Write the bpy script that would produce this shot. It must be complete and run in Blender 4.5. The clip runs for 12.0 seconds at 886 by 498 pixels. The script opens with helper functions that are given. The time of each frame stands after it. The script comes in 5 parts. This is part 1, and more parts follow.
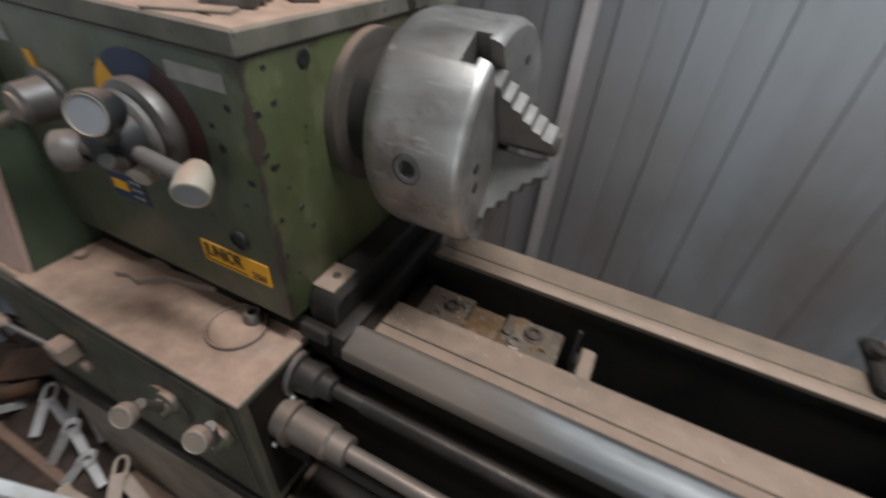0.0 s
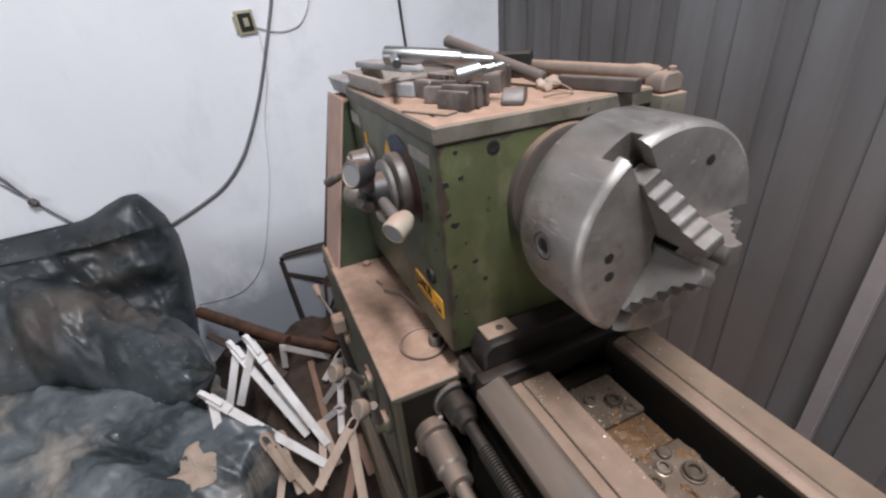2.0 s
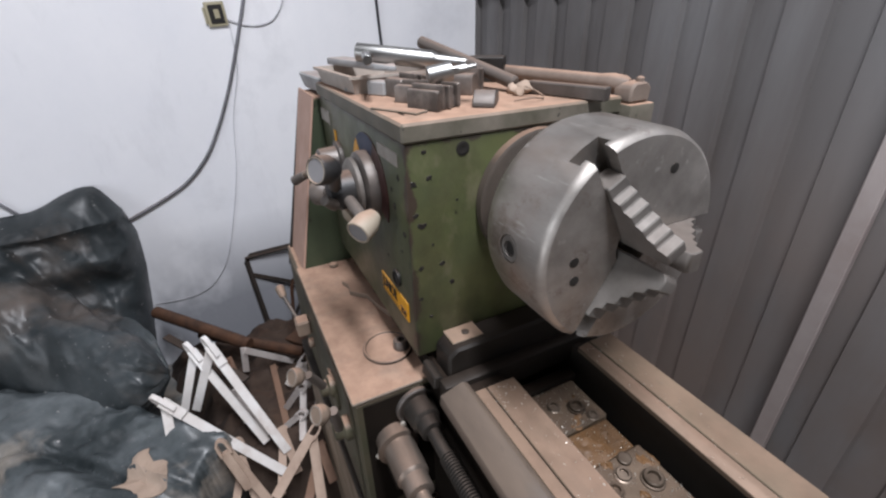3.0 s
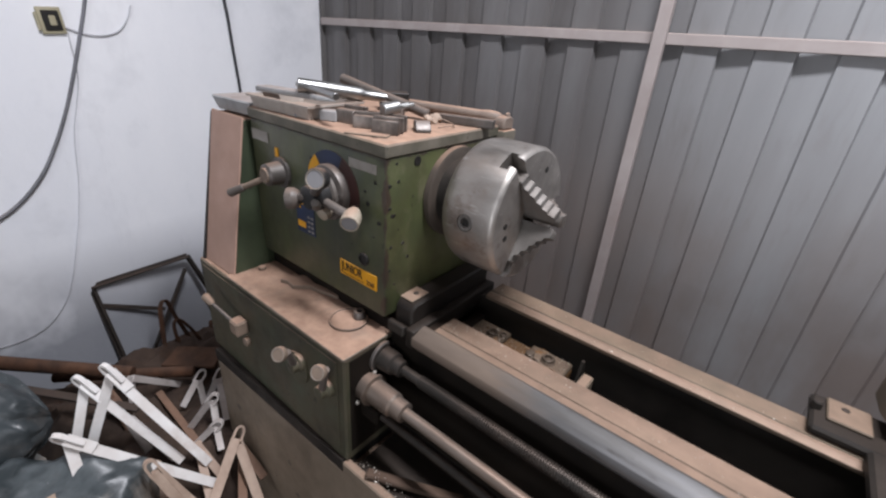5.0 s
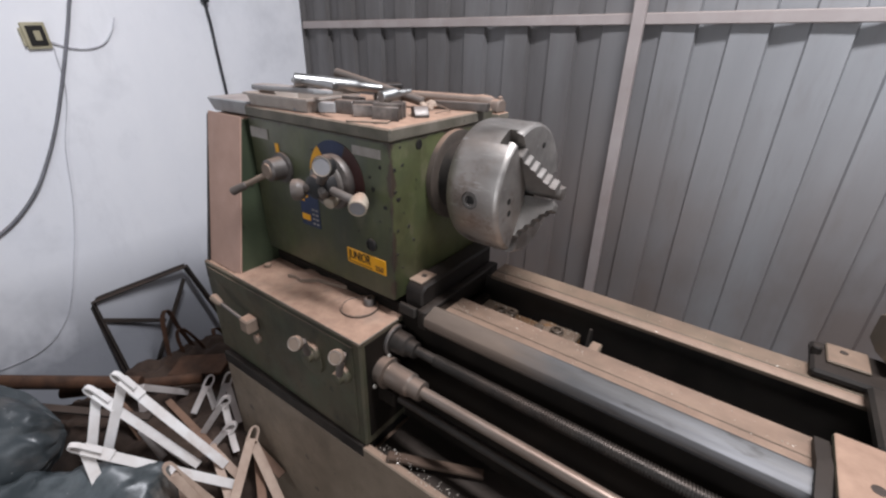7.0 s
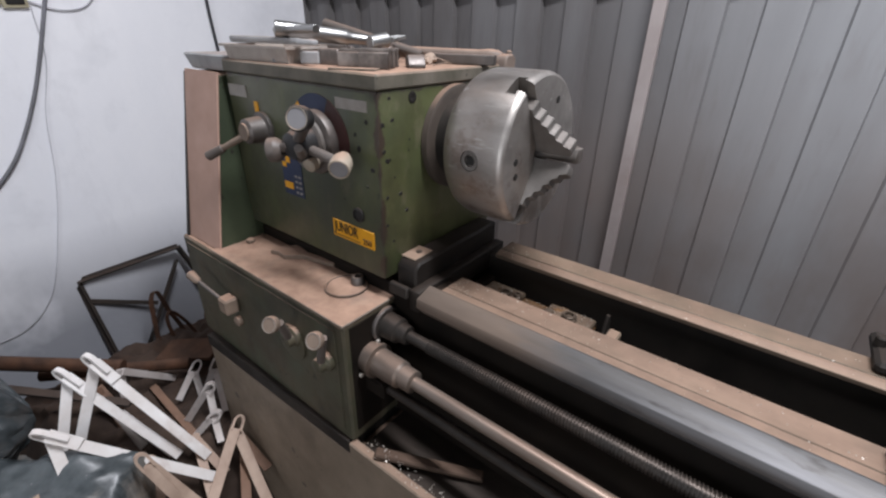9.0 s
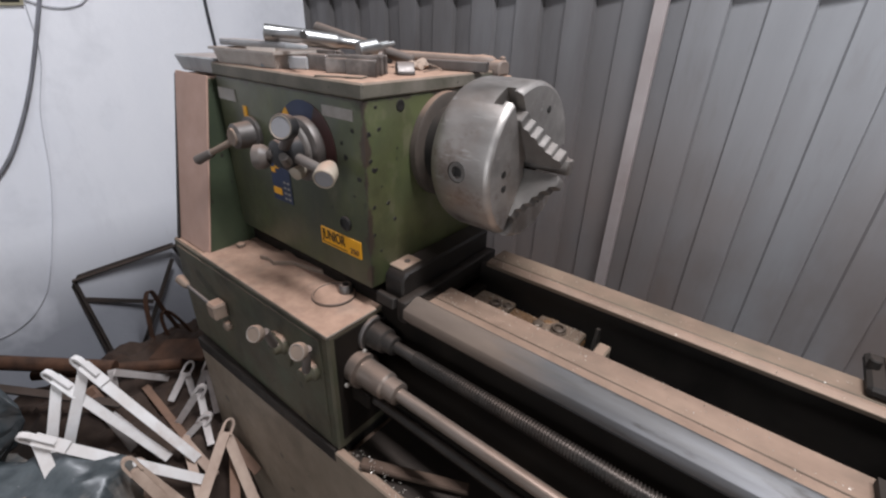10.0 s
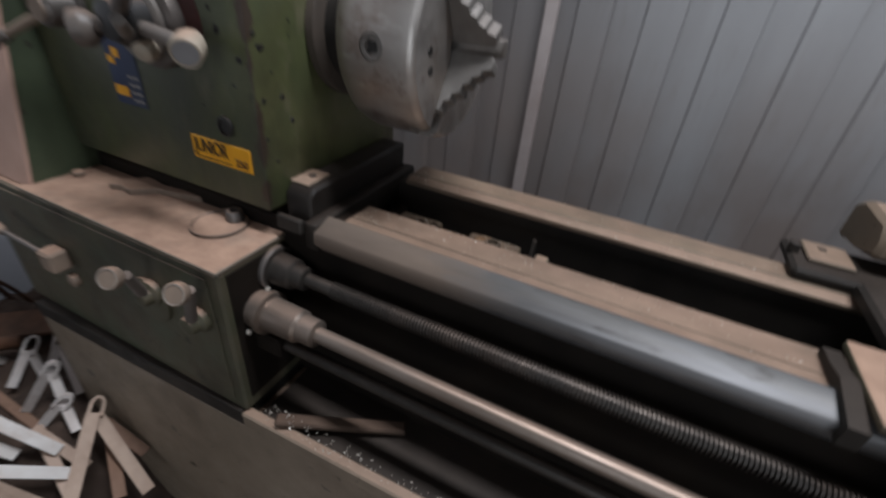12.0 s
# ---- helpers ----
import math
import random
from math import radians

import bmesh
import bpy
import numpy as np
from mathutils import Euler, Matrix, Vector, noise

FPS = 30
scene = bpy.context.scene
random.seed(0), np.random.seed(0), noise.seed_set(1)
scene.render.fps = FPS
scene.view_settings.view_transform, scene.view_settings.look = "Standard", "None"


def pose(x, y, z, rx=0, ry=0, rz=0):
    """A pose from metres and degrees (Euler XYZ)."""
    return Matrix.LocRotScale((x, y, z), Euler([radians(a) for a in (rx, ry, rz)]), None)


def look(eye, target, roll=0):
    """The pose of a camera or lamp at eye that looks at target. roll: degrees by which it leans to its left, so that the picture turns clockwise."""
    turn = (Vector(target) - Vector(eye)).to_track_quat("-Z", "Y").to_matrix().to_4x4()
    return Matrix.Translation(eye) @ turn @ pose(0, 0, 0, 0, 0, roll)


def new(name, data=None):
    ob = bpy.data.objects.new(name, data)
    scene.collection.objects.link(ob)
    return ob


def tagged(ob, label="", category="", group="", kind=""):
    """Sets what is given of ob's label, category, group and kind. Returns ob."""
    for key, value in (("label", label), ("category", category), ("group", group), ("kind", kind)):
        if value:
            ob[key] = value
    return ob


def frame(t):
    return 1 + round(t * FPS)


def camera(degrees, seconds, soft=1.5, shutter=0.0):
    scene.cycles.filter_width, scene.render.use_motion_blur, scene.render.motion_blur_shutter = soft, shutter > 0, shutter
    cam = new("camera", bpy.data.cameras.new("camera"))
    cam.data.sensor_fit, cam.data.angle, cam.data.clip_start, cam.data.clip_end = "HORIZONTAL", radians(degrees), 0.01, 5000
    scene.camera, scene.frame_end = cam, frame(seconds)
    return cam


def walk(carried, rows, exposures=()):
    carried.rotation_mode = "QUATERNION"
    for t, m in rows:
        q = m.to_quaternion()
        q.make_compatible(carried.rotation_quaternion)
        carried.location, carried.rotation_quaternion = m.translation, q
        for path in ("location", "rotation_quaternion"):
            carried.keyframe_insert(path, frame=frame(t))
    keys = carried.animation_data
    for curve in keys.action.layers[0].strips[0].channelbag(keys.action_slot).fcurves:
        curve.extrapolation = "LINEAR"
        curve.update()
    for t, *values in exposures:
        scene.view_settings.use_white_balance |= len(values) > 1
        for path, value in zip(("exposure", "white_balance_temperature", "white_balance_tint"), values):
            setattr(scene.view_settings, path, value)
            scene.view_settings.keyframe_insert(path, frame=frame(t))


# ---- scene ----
cam = camera(90.6, 12.0, soft=2.3, shutter=0.5)
# metres, z up; the bed's left end is at x = 0
SKY, ROOF_W, GATE_W, ROOF_X = 0.05, 102.0, 72.0, 0.74
EXPOSURES = [(0.0, -0.48, 6250, 2), (0.5, -0.28, 6250, 2), (1.0, -0.06, 6400, 7), (2.7, -0.05, 6480, 9), (4.6, -0.08, 6500, 10), (5.5, -0.07, 6500, 10), (11.2, -0.12, 6450, 9), (11.6, -0.24, 6400, 8), (12.0, -0.60, 6350, 7)]
PATH = [
    (0, (0.242, -0.274, 1.39), (-0.39, 1.171, 0.16), 4.8),
    (0.5, (0.287, -0.226, 1.398), (-0.851, 0.965, 0.263), -1.3),
    (1, (0.367, -0.222, 1.406), (-1.034, 0.7, 0.317), -1.5),
    (1.5, (0.381, -0.223, 1.419), (-1.231, 0.419, 0.424), -5.3),
    (2, (0.4, -0.195, 1.421), (-1.228, 0.459, 0.462), -5.0),
    (2.5, (0.406, -0.185, 1.415), (-1.206, 0.54, 0.479), -3.0),
    (2.7, (0.397, -0.184, 1.41), (-1.202, 0.566, 0.472), -2.2),
    (4.3, (0.431, -0.269, 1.413), (-1.107, 0.621, 0.494), -0.0),
    (4.5, (0.446, -0.35, 1.454), (-0.941, 0.756, 0.53), 2.0),
    (5, (0.453, -0.514, 1.472), (-0.648, 0.908, 0.599), 4.4),
    (5.5, (0.447, -0.554, 1.464), (-0.624, 0.893, 0.594), 4.1),
    (6, (0.456, -0.556, 1.46), (-0.618, 0.894, 0.597), 3.1),
    (6.5, (0.458, -0.575, 1.452), (-0.615, 0.876, 0.588), 1.4),
    (6.7, (0.457, -0.571, 1.44), (-0.613, 0.885, 0.582), 1.1),
    (8.3, (0.434, -0.518, 1.451), (-0.636, 0.917, 0.559), 1.6),
    (8.5, (0.44, -0.503, 1.423), (-0.64, 0.925, 0.532), 1.5),
    (9, (0.424, -0.48, 1.361), (-0.674, 0.932, 0.467), 1.2),
    (9.5, (0.43, -0.464, 1.378), (-0.68, 0.935, 0.477), 1.3),
    (10, (0.431, -0.447, 1.378), (-0.673, 0.951, 0.47), 1.8),
    (10.5, (0.427, -0.442, 1.379), (-0.675, 0.96, 0.473), 2.7),
    (11, (0.44, -0.429, 1.379), (-0.651, 0.982, 0.473), 3.4),
    (11.5, (0.452, -0.425, 1.359), (-0.576, 1.024, 0.44), 4.3),
    (12, (0.364, -0.406, 1.266), (-0.293, 1.149, 0.193), 5.8),
]
walk(cam, [(t, look(eye, target, roll)) for t, eye, target, roll in PATH], EXPOSURES)

# ---- world and light ----
world = bpy.data.worlds.new("sky")
scene.world = world
world.use_nodes = True
wn = world.node_tree.nodes
sky = wn.new("ShaderNodeTexSky")
sky.sky_type = "NISHITA"
sky.sun_disc = False
sky.sun_elevation, sky.sun_rotation = radians(52), radians(120)
world.node_tree.links.new(sky.outputs[0], wn["Background"].inputs[0])
wn["Background"].inputs[1].default_value = SKY


def lamp(name, size_x, size_y, watts, colour, m):
    data = bpy.data.lights.new(name, "AREA")
    data.shape, data.size, data.size_y, data.energy, data.color = "RECTANGLE", size_x, size_y, watts, colour
    ob = new(name, data)
    ob.matrix_world = m
    return ob


# roof-light daylight, and fill from an unseen gate added behind the operator
lamp("roof_light_daylight", 1.3, 0.22, ROOF_W, (0.92, 0.93, 1.0), look((ROOF_X, 0.0, 3.17), (ROOF_X, 0.0, 0)))
lamp("gate_fill", 2.6, 2.3, GATE_W, (0.89, 0.92, 1.0), look((1.9, -4.08, 1.35), (1.9, 0, 1.3)))


# ---- materials ----
class Mat:
    """Small builder of a principled material."""

    def __init__(self, name, rough=0.6, metal=0.0):
        self.m = bpy.data.materials.new(name)
        self.m.use_nodes = True
        self.n, self.l = self.m.node_tree.nodes, self.m.node_tree.links
        self.p = self.n["Principled BSDF"]
        self.p.inputs["Roughness"].default_value = rough
        self.p.inputs["Metallic"].default_value = metal
        self.co = self.n.new("ShaderNodeTexCoord").outputs["Object"]

    def noise(self, scale, detail=4, stretch=(1, 1, 1), rough=0.6):
        mp = self.n.new("ShaderNodeMapping")
        mp.inputs["Scale"].default_value = stretch
        self.l.new(self.co, mp.inputs[0])
        t = self.n.new("ShaderNodeTexNoise")
        t.inputs["Scale"].default_value, t.inputs["Detail"].default_value = scale, detail
        t.inputs["Roughness"].default_value = rough
        self.l.new(mp.outputs[0], t.inputs["Vector"])
        return t.outputs["Fac"]

    def ramp(self, fac, lo, hi, a=0.0, b=1.0):
        r = self.n.new("ShaderNodeMapRange")
        r.inputs[1].default_value, r.inputs[2].default_value = lo, hi
        r.inputs[3].default_value, r.inputs[4].default_value = a, b
        self.l.new(fac, r.inputs[0])
        return r.outputs[0]

    def math(self, op, a, b):
        k = self.n.new("ShaderNodeMath")
        k.operation = op
        for i, v in enumerate((a, b)):
            if isinstance(v, (int, float)):
                k.inputs[i].default_value = v
            else:
                self.l.new(v, k.inputs[i])
        return k.outputs[0]

    def up(self, lo=0.55, hi=0.95):
        """How far the surface faces up."""
        g = self.n.new("ShaderNodeNewGeometry")
        s = self.n.new("ShaderNodeSeparateXYZ")
        self.l.new(g.outputs["Normal"], s.inputs[0])
        return self.ramp(s.outputs[2], lo, hi)

    def height(self, lo, hi):
        g = self.n.new("ShaderNodeNewGeometry")
        s = self.n.new("ShaderNodeSeparateXYZ")
        self.l.new(g.outputs["Position"], s.inputs[0])
        return self.ramp(s.outputs[2], lo, hi)

    def mix(self, fac, a, b):
        x = self.n.new("ShaderNodeMix")
        x.data_type = "RGBA"
        if isinstance(fac, (int, float)):
            x.inputs[0].default_value = fac
        else:
            self.l.new(fac, x.inputs[0])
        for i, v in ((6, a), (7, b)):
            if isinstance(v, tuple):
                x.inputs[i].default_value = v
            else:
                self.l.new(v, x.inputs[i])
        return x.outputs[2]

    def colour(self, c):
        if isinstance(c, tuple):
            self.p.inputs["Base Color"].default_value = c
        else:
            self.l.new(c, self.p.inputs["Base Color"])
        return self

    def rough(self, f):
        self.l.new(f, self.p.inputs["Roughness"])
        return self

    def metal(self, f):
        self.l.new(f, self.p.inputs["Metallic"])
        return self

    def bump(self, f, strength=0.3, distance=0.002):
        b = self.n.new("ShaderNodeBump")
        b.inputs["Strength"].default_value, b.inputs["Distance"].default_value = strength, distance
        self.l.new(f, b.inputs["Height"])
        self.l.new(b.outputs[0], self.p.inputs["Normal"])
        return self


DUST = (0.41, 0.262, 0.185, 1)
DUST2 = (0.31, 0.192, 0.135, 1)


def worn_green():
    """Headstock paint: grease streaks, chips, and bare ragged edges at the front corner and under the lid."""
    k = Mat("worn_green_headstock_paint", 0.42)
    c = k.mix(k.ramp(k.noise(6, 5), 0.35, 0.7), (0.085, 0.094, 0.038, 1), (0.047, 0.055, 0.025, 1))
    c = k.mix(k.ramp(k.noise(5, 6, (1, 1, 0.22), 0.7), 0.45, 0.72, 0, 0.85), c, (0.024, 0.023, 0.015, 1))
    c = k.mix(k.ramp(k.noise(3.3, 5, (1, 1, 1), 0.6), 0.52, 0.7, 0, 0.5), c, (0.12, 0.108, 0.048, 1))
    c = k.mix(k.ramp(k.noise(8, 6, (1, 1, 0.7), 0.7), 0.46, 0.66, 0, 0.65), c, (0.040, 0.035, 0.018, 1))
    c = k.mix(k.ramp(k.noise(26, 5, (1, 1, 0.6), 0.6), 0.56, 0.70, 0, 0.5), c, (0.135, 0.118, 0.075, 1))
    c = k.mix(k.ramp(k.noise(30, 6, (1, 1, 0.8), 0.65), 0.655, 0.70, 0, 0.85), c, (0.016, 0.013, 0.011, 1))
    g = k.n.new("ShaderNodeNewGeometry")
    s = k.n.new("ShaderNodeSeparateXYZ")
    k.l.new(g.outputs["Position"], s.inputs[0])
    ex = k.math("ABSOLUTE", k.math("ADD", s.outputs[0], 0.081), 0)
    ey = k.math("ABSOLUTE", s.outputs[1], 0)
    rag = k.ramp(k.noise(38, 4, (1, 1, 0.6)), 0.3, 0.7, -0.008, 0.010)
    # greasy film on the front only; the front's weaker light is painted in too
    film = k.math("MULTIPLY", k.ramp(ey, 0.002, 0.006, 1, 0), k.ramp(k.noise(7, 6, (1, 1, 0.5), 0.7), 0.35, 0.65, 0.1, 0.75))
    c = k.mix(film, c, (0.038, 0.042, 0.034, 1))
    corner = k.ramp(k.math("ADD", k.math("MAXIMUM", ex, ey), rag), 0.004, 0.008, 1, 0)
    under = k.ramp(k.math("ADD", k.math("SUBTRACT", 1.277, s.outputs[2]), rag), 0.003, 0.006, 0.9, 0)
    c = k.mix(k.math("MAXIMUM", corner, under), c, (0.040, 0.028, 0.020, 1))
    k.colour(c)
    k.rough(k.ramp(k.noise(14, 5), 0.3, 0.7, 0.32, 0.55))
    k.bump(k.noise(40, 5), 0.3, 0.002)
    return k.m


def dusty(name, base, base2, rough, metal=0.0, dust=1.0, chips=0.0, grime=(0.02, 0.018, 0.014, 1), scale=9.0, grime_amount=0.5, gloss=0.4):
    """A surface of two tones with grease stains, chips and settled dust on what faces up."""
    k = Mat(name, rough, metal)
    c = k.mix(k.ramp(k.noise(scale, 5), 0.35, 0.7), base, base2)
    g = k.ramp(k.noise(scale * 0.55, 6, (1, 1, 0.6), 0.7), 0.52, 0.72, 0, grime_amount)
    c = k.mix(g, c, grime)
    if chips:
        c = k.mix(k.ramp(k.noise(scale * 4.5, 3), 0.66, 0.70, 0, chips), c, (0.018, 0.015, 0.012, 1))
    d = k.math("MULTIPLY", k.up(0.6, 0.97), k.ramp(k.noise(scale * 1.4, 6), 0.2, 0.5, 0.55 * dust, dust))
    film = k.mix(k.ramp(k.noise(scale * 3, 5), 0.35, 0.65), DUST, DUST2)
    film = k.mix(k.ramp(k.noise(scale * 0.8, 6, (1, 1, 1), 0.7), 0.52, 0.75, 0, 0.22), film, (0.15, 0.10, 0.07, 1))
    c = k.mix(d, c, film)
    k.colour(c)
    k.rough(k.math("MAXIMUM", k.math("MULTIPLY", d, 0.95), k.ramp(k.noise(scale * 2, 4), 0.3, 0.7, rough - 0.1, rough + 0.1)))
    if metal:
        k.metal(k.math("MULTIPLY", k.math("SUBTRACT", 1.0, d), metal))
    k.bump(k.noise(scale * 6, 5), 0.25, 0.002)
    k.p.inputs["Specular IOR Level"].default_value = gloss
    return k.m


GREEN = dusty("green_machine_paint", (0.046, 0.058, 0.034, 1), (0.028, 0.036, 0.022, 1), 0.42, dust=1.0, chips=0.9, grime=(0.024, 0.024, 0.015, 1), grime_amount=0.75)
HS_PAINT = worn_green()
GREEN_TOP = dusty("dusty_green_lid", (0.085, 0.080, 0.058, 1), (0.19, 0.165, 0.135, 1), 0.6, dust=1.0, chips=0.8, grime=(0.035, 0.027, 0.018, 1), scale=13)
COVER = dusty("beige_guard_paint", (0.40, 0.255, 0.198, 1), (0.335, 0.213, 0.165, 1), 0.65, dust=0.9, grime=(0.22, 0.14, 0.10, 1), grime_amount=0.3)
STAND = dusty("brown_green_stand_paint", (0.21, 0.168, 0.125, 1), (0.15, 0.116, 0.084, 1), 0.5, dust=0.5, chips=0.7, grime=(0.05, 0.036, 0.025, 1), grime_amount=0.7, scale=6)
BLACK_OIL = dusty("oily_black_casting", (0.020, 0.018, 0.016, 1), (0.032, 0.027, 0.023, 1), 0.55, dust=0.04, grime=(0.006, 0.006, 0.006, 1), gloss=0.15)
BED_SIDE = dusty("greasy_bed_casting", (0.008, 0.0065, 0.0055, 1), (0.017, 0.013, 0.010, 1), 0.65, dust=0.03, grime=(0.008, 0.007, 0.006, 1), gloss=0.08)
GB_PAINT = dusty("grimy_olive_paint", (0.048, 0.054, 0.032, 1), (0.082, 0.064, 0.042, 1), 0.55, dust=0.9, chips=0.8, grime=(0.024, 0.020, 0.014, 1), grime_amount=0.9, scale=9)
FOOT = dusty("greasy_headstock_foot", (0.012, 0.010, 0.009, 1), (0.024, 0.019, 0.015, 1), 0.5, dust=0.03, grime=(0.012, 0.011, 0.009, 1), grime_amount=0.7, gloss=0.25)
GAP = dusty("oily_chip_bed", (0.15, 0.075, 0.026, 1), (0.06, 0.034, 0.016, 1), 0.5, dust=0.10, grime=(0.20, 0.10, 0.035, 1), scale=14)

GAP_PLATE = dusty("dusty_bridge_plate", (0.12, 0.092, 0.064, 1), (0.045, 0.034, 0.023, 1), 0.5, dust=0.16, grime=(0.035, 0.024, 0.014, 1), grime_amount=0.9, scale=22)


def steel(name, a, b, rough, dust, streak=(1, 1, 1), metal=0.95, scale=16.0, brown=0.25):
    k = Mat(name, rough, metal)
    c = k.mix(k.ramp(k.noise(scale, 6, streak), 0.35, 0.65), a, b)
    c = k.mix(k.ramp(k.noise(scale * 0.4, 5), 0.5, 0.75, 0, brown), c, (0.16, 0.10, 0.07, 1))
    d = k.math("MULTIPLY", k.up(0.75, 0.99), k.ramp(k.noise(scale * 0.7, 6), 0.25, 0.55, 0.4 * dust, dust))
    c = k.mix(d, c, k.mix(k.ramp(k.noise(scale * 2, 5), 0.35, 0.65), DUST, DUST2))
    k.colour(c)
    k.metal(k.math("MULTIPLY", k.math("SUBTRACT", 1.0, d), metal))
    k.rough(k.math("MAXIMUM", k.math("MULTIPLY", d, 0.9), k.ramp(k.noise(scale * 3, 4, streak), 0.3, 0.7, rough - 0.08, rough + 0.1)))
    k.bump(k.noise(scale * 5, 3, streak), 0.08, 0.001)
    return k.m


JAW = steel("jaw_steel", (0.20, 0.186, 0.172, 1), (0.11, 0.10, 0.09, 1), 0.62, 0.10, metal=0.45)
def turned():
    k = Mat("turned_chuck_steel", 0.45, 0.88)
    c = k.mix(k.ramp(k.noise(9, 6, (0.4, 1, 1), 0.65), 0.35, 0.7), (0.50, 0.47, 0.44, 1), (0.27, 0.248, 0.226, 1))
    c = k.mix(k.ramp(k.noise(30, 6, (0.3, 1, 1)), 0.5, 0.72, 0, 0.4), c, (0.26, 0.24, 0.225, 1))
    c = k.mix(k.ramp(k.noise(5, 5), 0.42, 0.70, 0, 0.55), c, (0.27, 0.185, 0.135, 1))
    c = k.mix(k.ramp(k.noise(13, 6, (1, 1, 1), 0.75), 0.54, 0.64, 0, 0.6), c, (0.19, 0.140, 0.112, 1))
    c = k.mix(k.ramp(k.noise(55, 4, (0.15, 1, 1)), 0.62, 0.70, 0, 0.6), c, (0.68, 0.65, 0.62, 1))
    k.colour(c)
    k.rough(k.ramp(k.noise(20, 6, (0.5, 1, 1)), 0.3, 0.7, 0.34, 0.56))
    mp = k.n.new("ShaderNodeMapping")
    mp.inputs["Location"].default_value = (0, -0.193, -1.181)
    k.l.new(k.co, mp.inputs[0])
    w = k.n.new("ShaderNodeTexWave")
    w.wave_type, w.rings_direction = "RINGS", "X"
    w.inputs["Scale"].default_value, w.inputs["Distortion"].default_value = 90, 0.6
    k.l.new(mp.outputs[0], w.inputs["Vector"])
    k.bump(k.math("ADD", k.math("MULTIPLY", w.outputs["Fac"], 0.1), k.noise(60, 5, (3, 0.4, 0.4))), 0.22, 0.001)
    return k.m


GAP_STEEL = steel("oily_nut_steel", (0.15, 0.120, 0.092, 1), (0.06, 0.046, 0.034, 1), 0.4, 0.12, metal=0.6, scale=40)
CHUCK = turned()
WAY = steel("ground_way_steel", (0.21, 0.158, 0.115, 1), (0.125, 0.092, 0.066, 1), 0.55, 0.50, (0.15, 1, 1), metal=0.5, brown=0.6)


def bevel_steel():
    """The front vee: brown film near the headstock, worn steel beyond, doorway sheen painted in."""
    k = Mat("sheen_painted_way_steel", 0.5, 0.5)
    g = k.n.new("ShaderNodeNewGeometry")
    p = k.n.new("ShaderNodeSeparateXYZ")
    k.l.new(g.outputs["Position"], p.inputs[0])
    worn = k.math("ADD", k.ramp(p.outputs[0], 0.02, 0.42), k.ramp(k.noise(7, 6, (0.35, 1, 1), 0.65), 0.3, 0.7, -0.45, 0.45))
    worn = k.ramp(worn, 0.25, 0.75)
    film = k.mix(k.ramp(k.noise(14, 6, (0.3, 1, 1)), 0.35, 0.7), (0.145, 0.108, 0.082, 1), (0.085, 0.064, 0.050, 1))
    bare = k.mix(k.ramp(k.noise(18, 6, (0.12, 1, 1), 0.65), 0.35, 0.68), (0.185, 0.185, 0.19, 1), (0.105, 0.098, 0.09, 1))
    c = k.mix(worn, film, bare)
    c = k.mix(k.ramp(k.noise(40, 5, (0.3, 1, 1)), 0.60, 0.70, 0, 0.6), c, (0.05, 0.042, 0.036, 1))
    k.colour(c)
    k.metal(k.math("MULTIPLY", worn, 0.75))
    k.rough(k.math("ADD", k.ramp(worn, 0, 1, 0.68, 0.52), k.ramp(k.noise(30, 4, (0.2, 1, 1)), 0.3, 0.7, -0.06, 0.08)))
    k.bump(k.noise(60, 4, (0.1, 1, 1)), 0.10, 0.001)
    return k.m


WAY_BARE = bevel_steel()
WAY_REAR = steel("oily_rear_way", (0.15, 0.125, 0.085, 1), (0.09, 0.072, 0.05, 1), 0.55, 0.4, (0.2, 1, 1), metal=0.3, brown=0.6)
CARRIAGE = dusty("grimy_carriage_paint", (0.10, 0.08, 0.055, 1), (0.15, 0.112, 0.078, 1), 0.6, dust=0.4, chips=0.6, grime=(0.03, 0.024, 0.018, 1), scale=11)
FLANGE = dusty("dusty_spindle_flange", (0.07, 0.055, 0.044, 1), (0.04, 0.032, 0.026, 1), 0.6, dust=0.6)
PIPE = dusty("dusty_brown_pipe", (0.21, 0.165, 0.135, 1), (0.14, 0.105, 0.085, 1), 0.65, dust=0.8, grime=(0.08, 0.06, 0.05, 1), scale=12)
CHROME = steel("chrome_tool", (0.40, 0.40, 0.39, 1), (0.24, 0.24, 0.235, 1), 0.36, 0.05, (0.3, 1, 1), metal=1.0, scale=4.0, brown=0.05)
DULL = steel("dull_tool_steel", (0.16, 0.145, 0.135, 1), (0.095, 0.085, 0.078, 1), 0.5, 0.45, metal=0.7)
JAW_DARK = steel("greasy_loose_jaw_steel", (0.23, 0.20, 0.18, 1), (0.085, 0.072, 0.064, 1), 0.5, 0.60, metal=0.6, scale=26)
FILMED = steel("dust_filmed_tool_steel", (0.13, 0.105, 0.085, 1), (0.075, 0.062, 0.052, 1), 0.55, 1.4, metal=0.4)
HANDLE = dusty("brown_handle_steel", (0.125, 0.105, 0.092, 1), (0.08, 0.067, 0.058, 1), 0.55, dust=0.25)
GREY_TOOL = dusty("grey_tool_paint", (0.34, 0.345, 0.35, 1), (0.24, 0.24, 0.24, 1), 0.55, dust=0.4)
TRAYM = dusty("dusty_tray_steel", (0.47, 0.425, 0.385, 1), (0.35, 0.305, 0.265, 1), 0.6, metal=0.3, dust=0.6, grime=(0.12, 0.09, 0.07, 1))
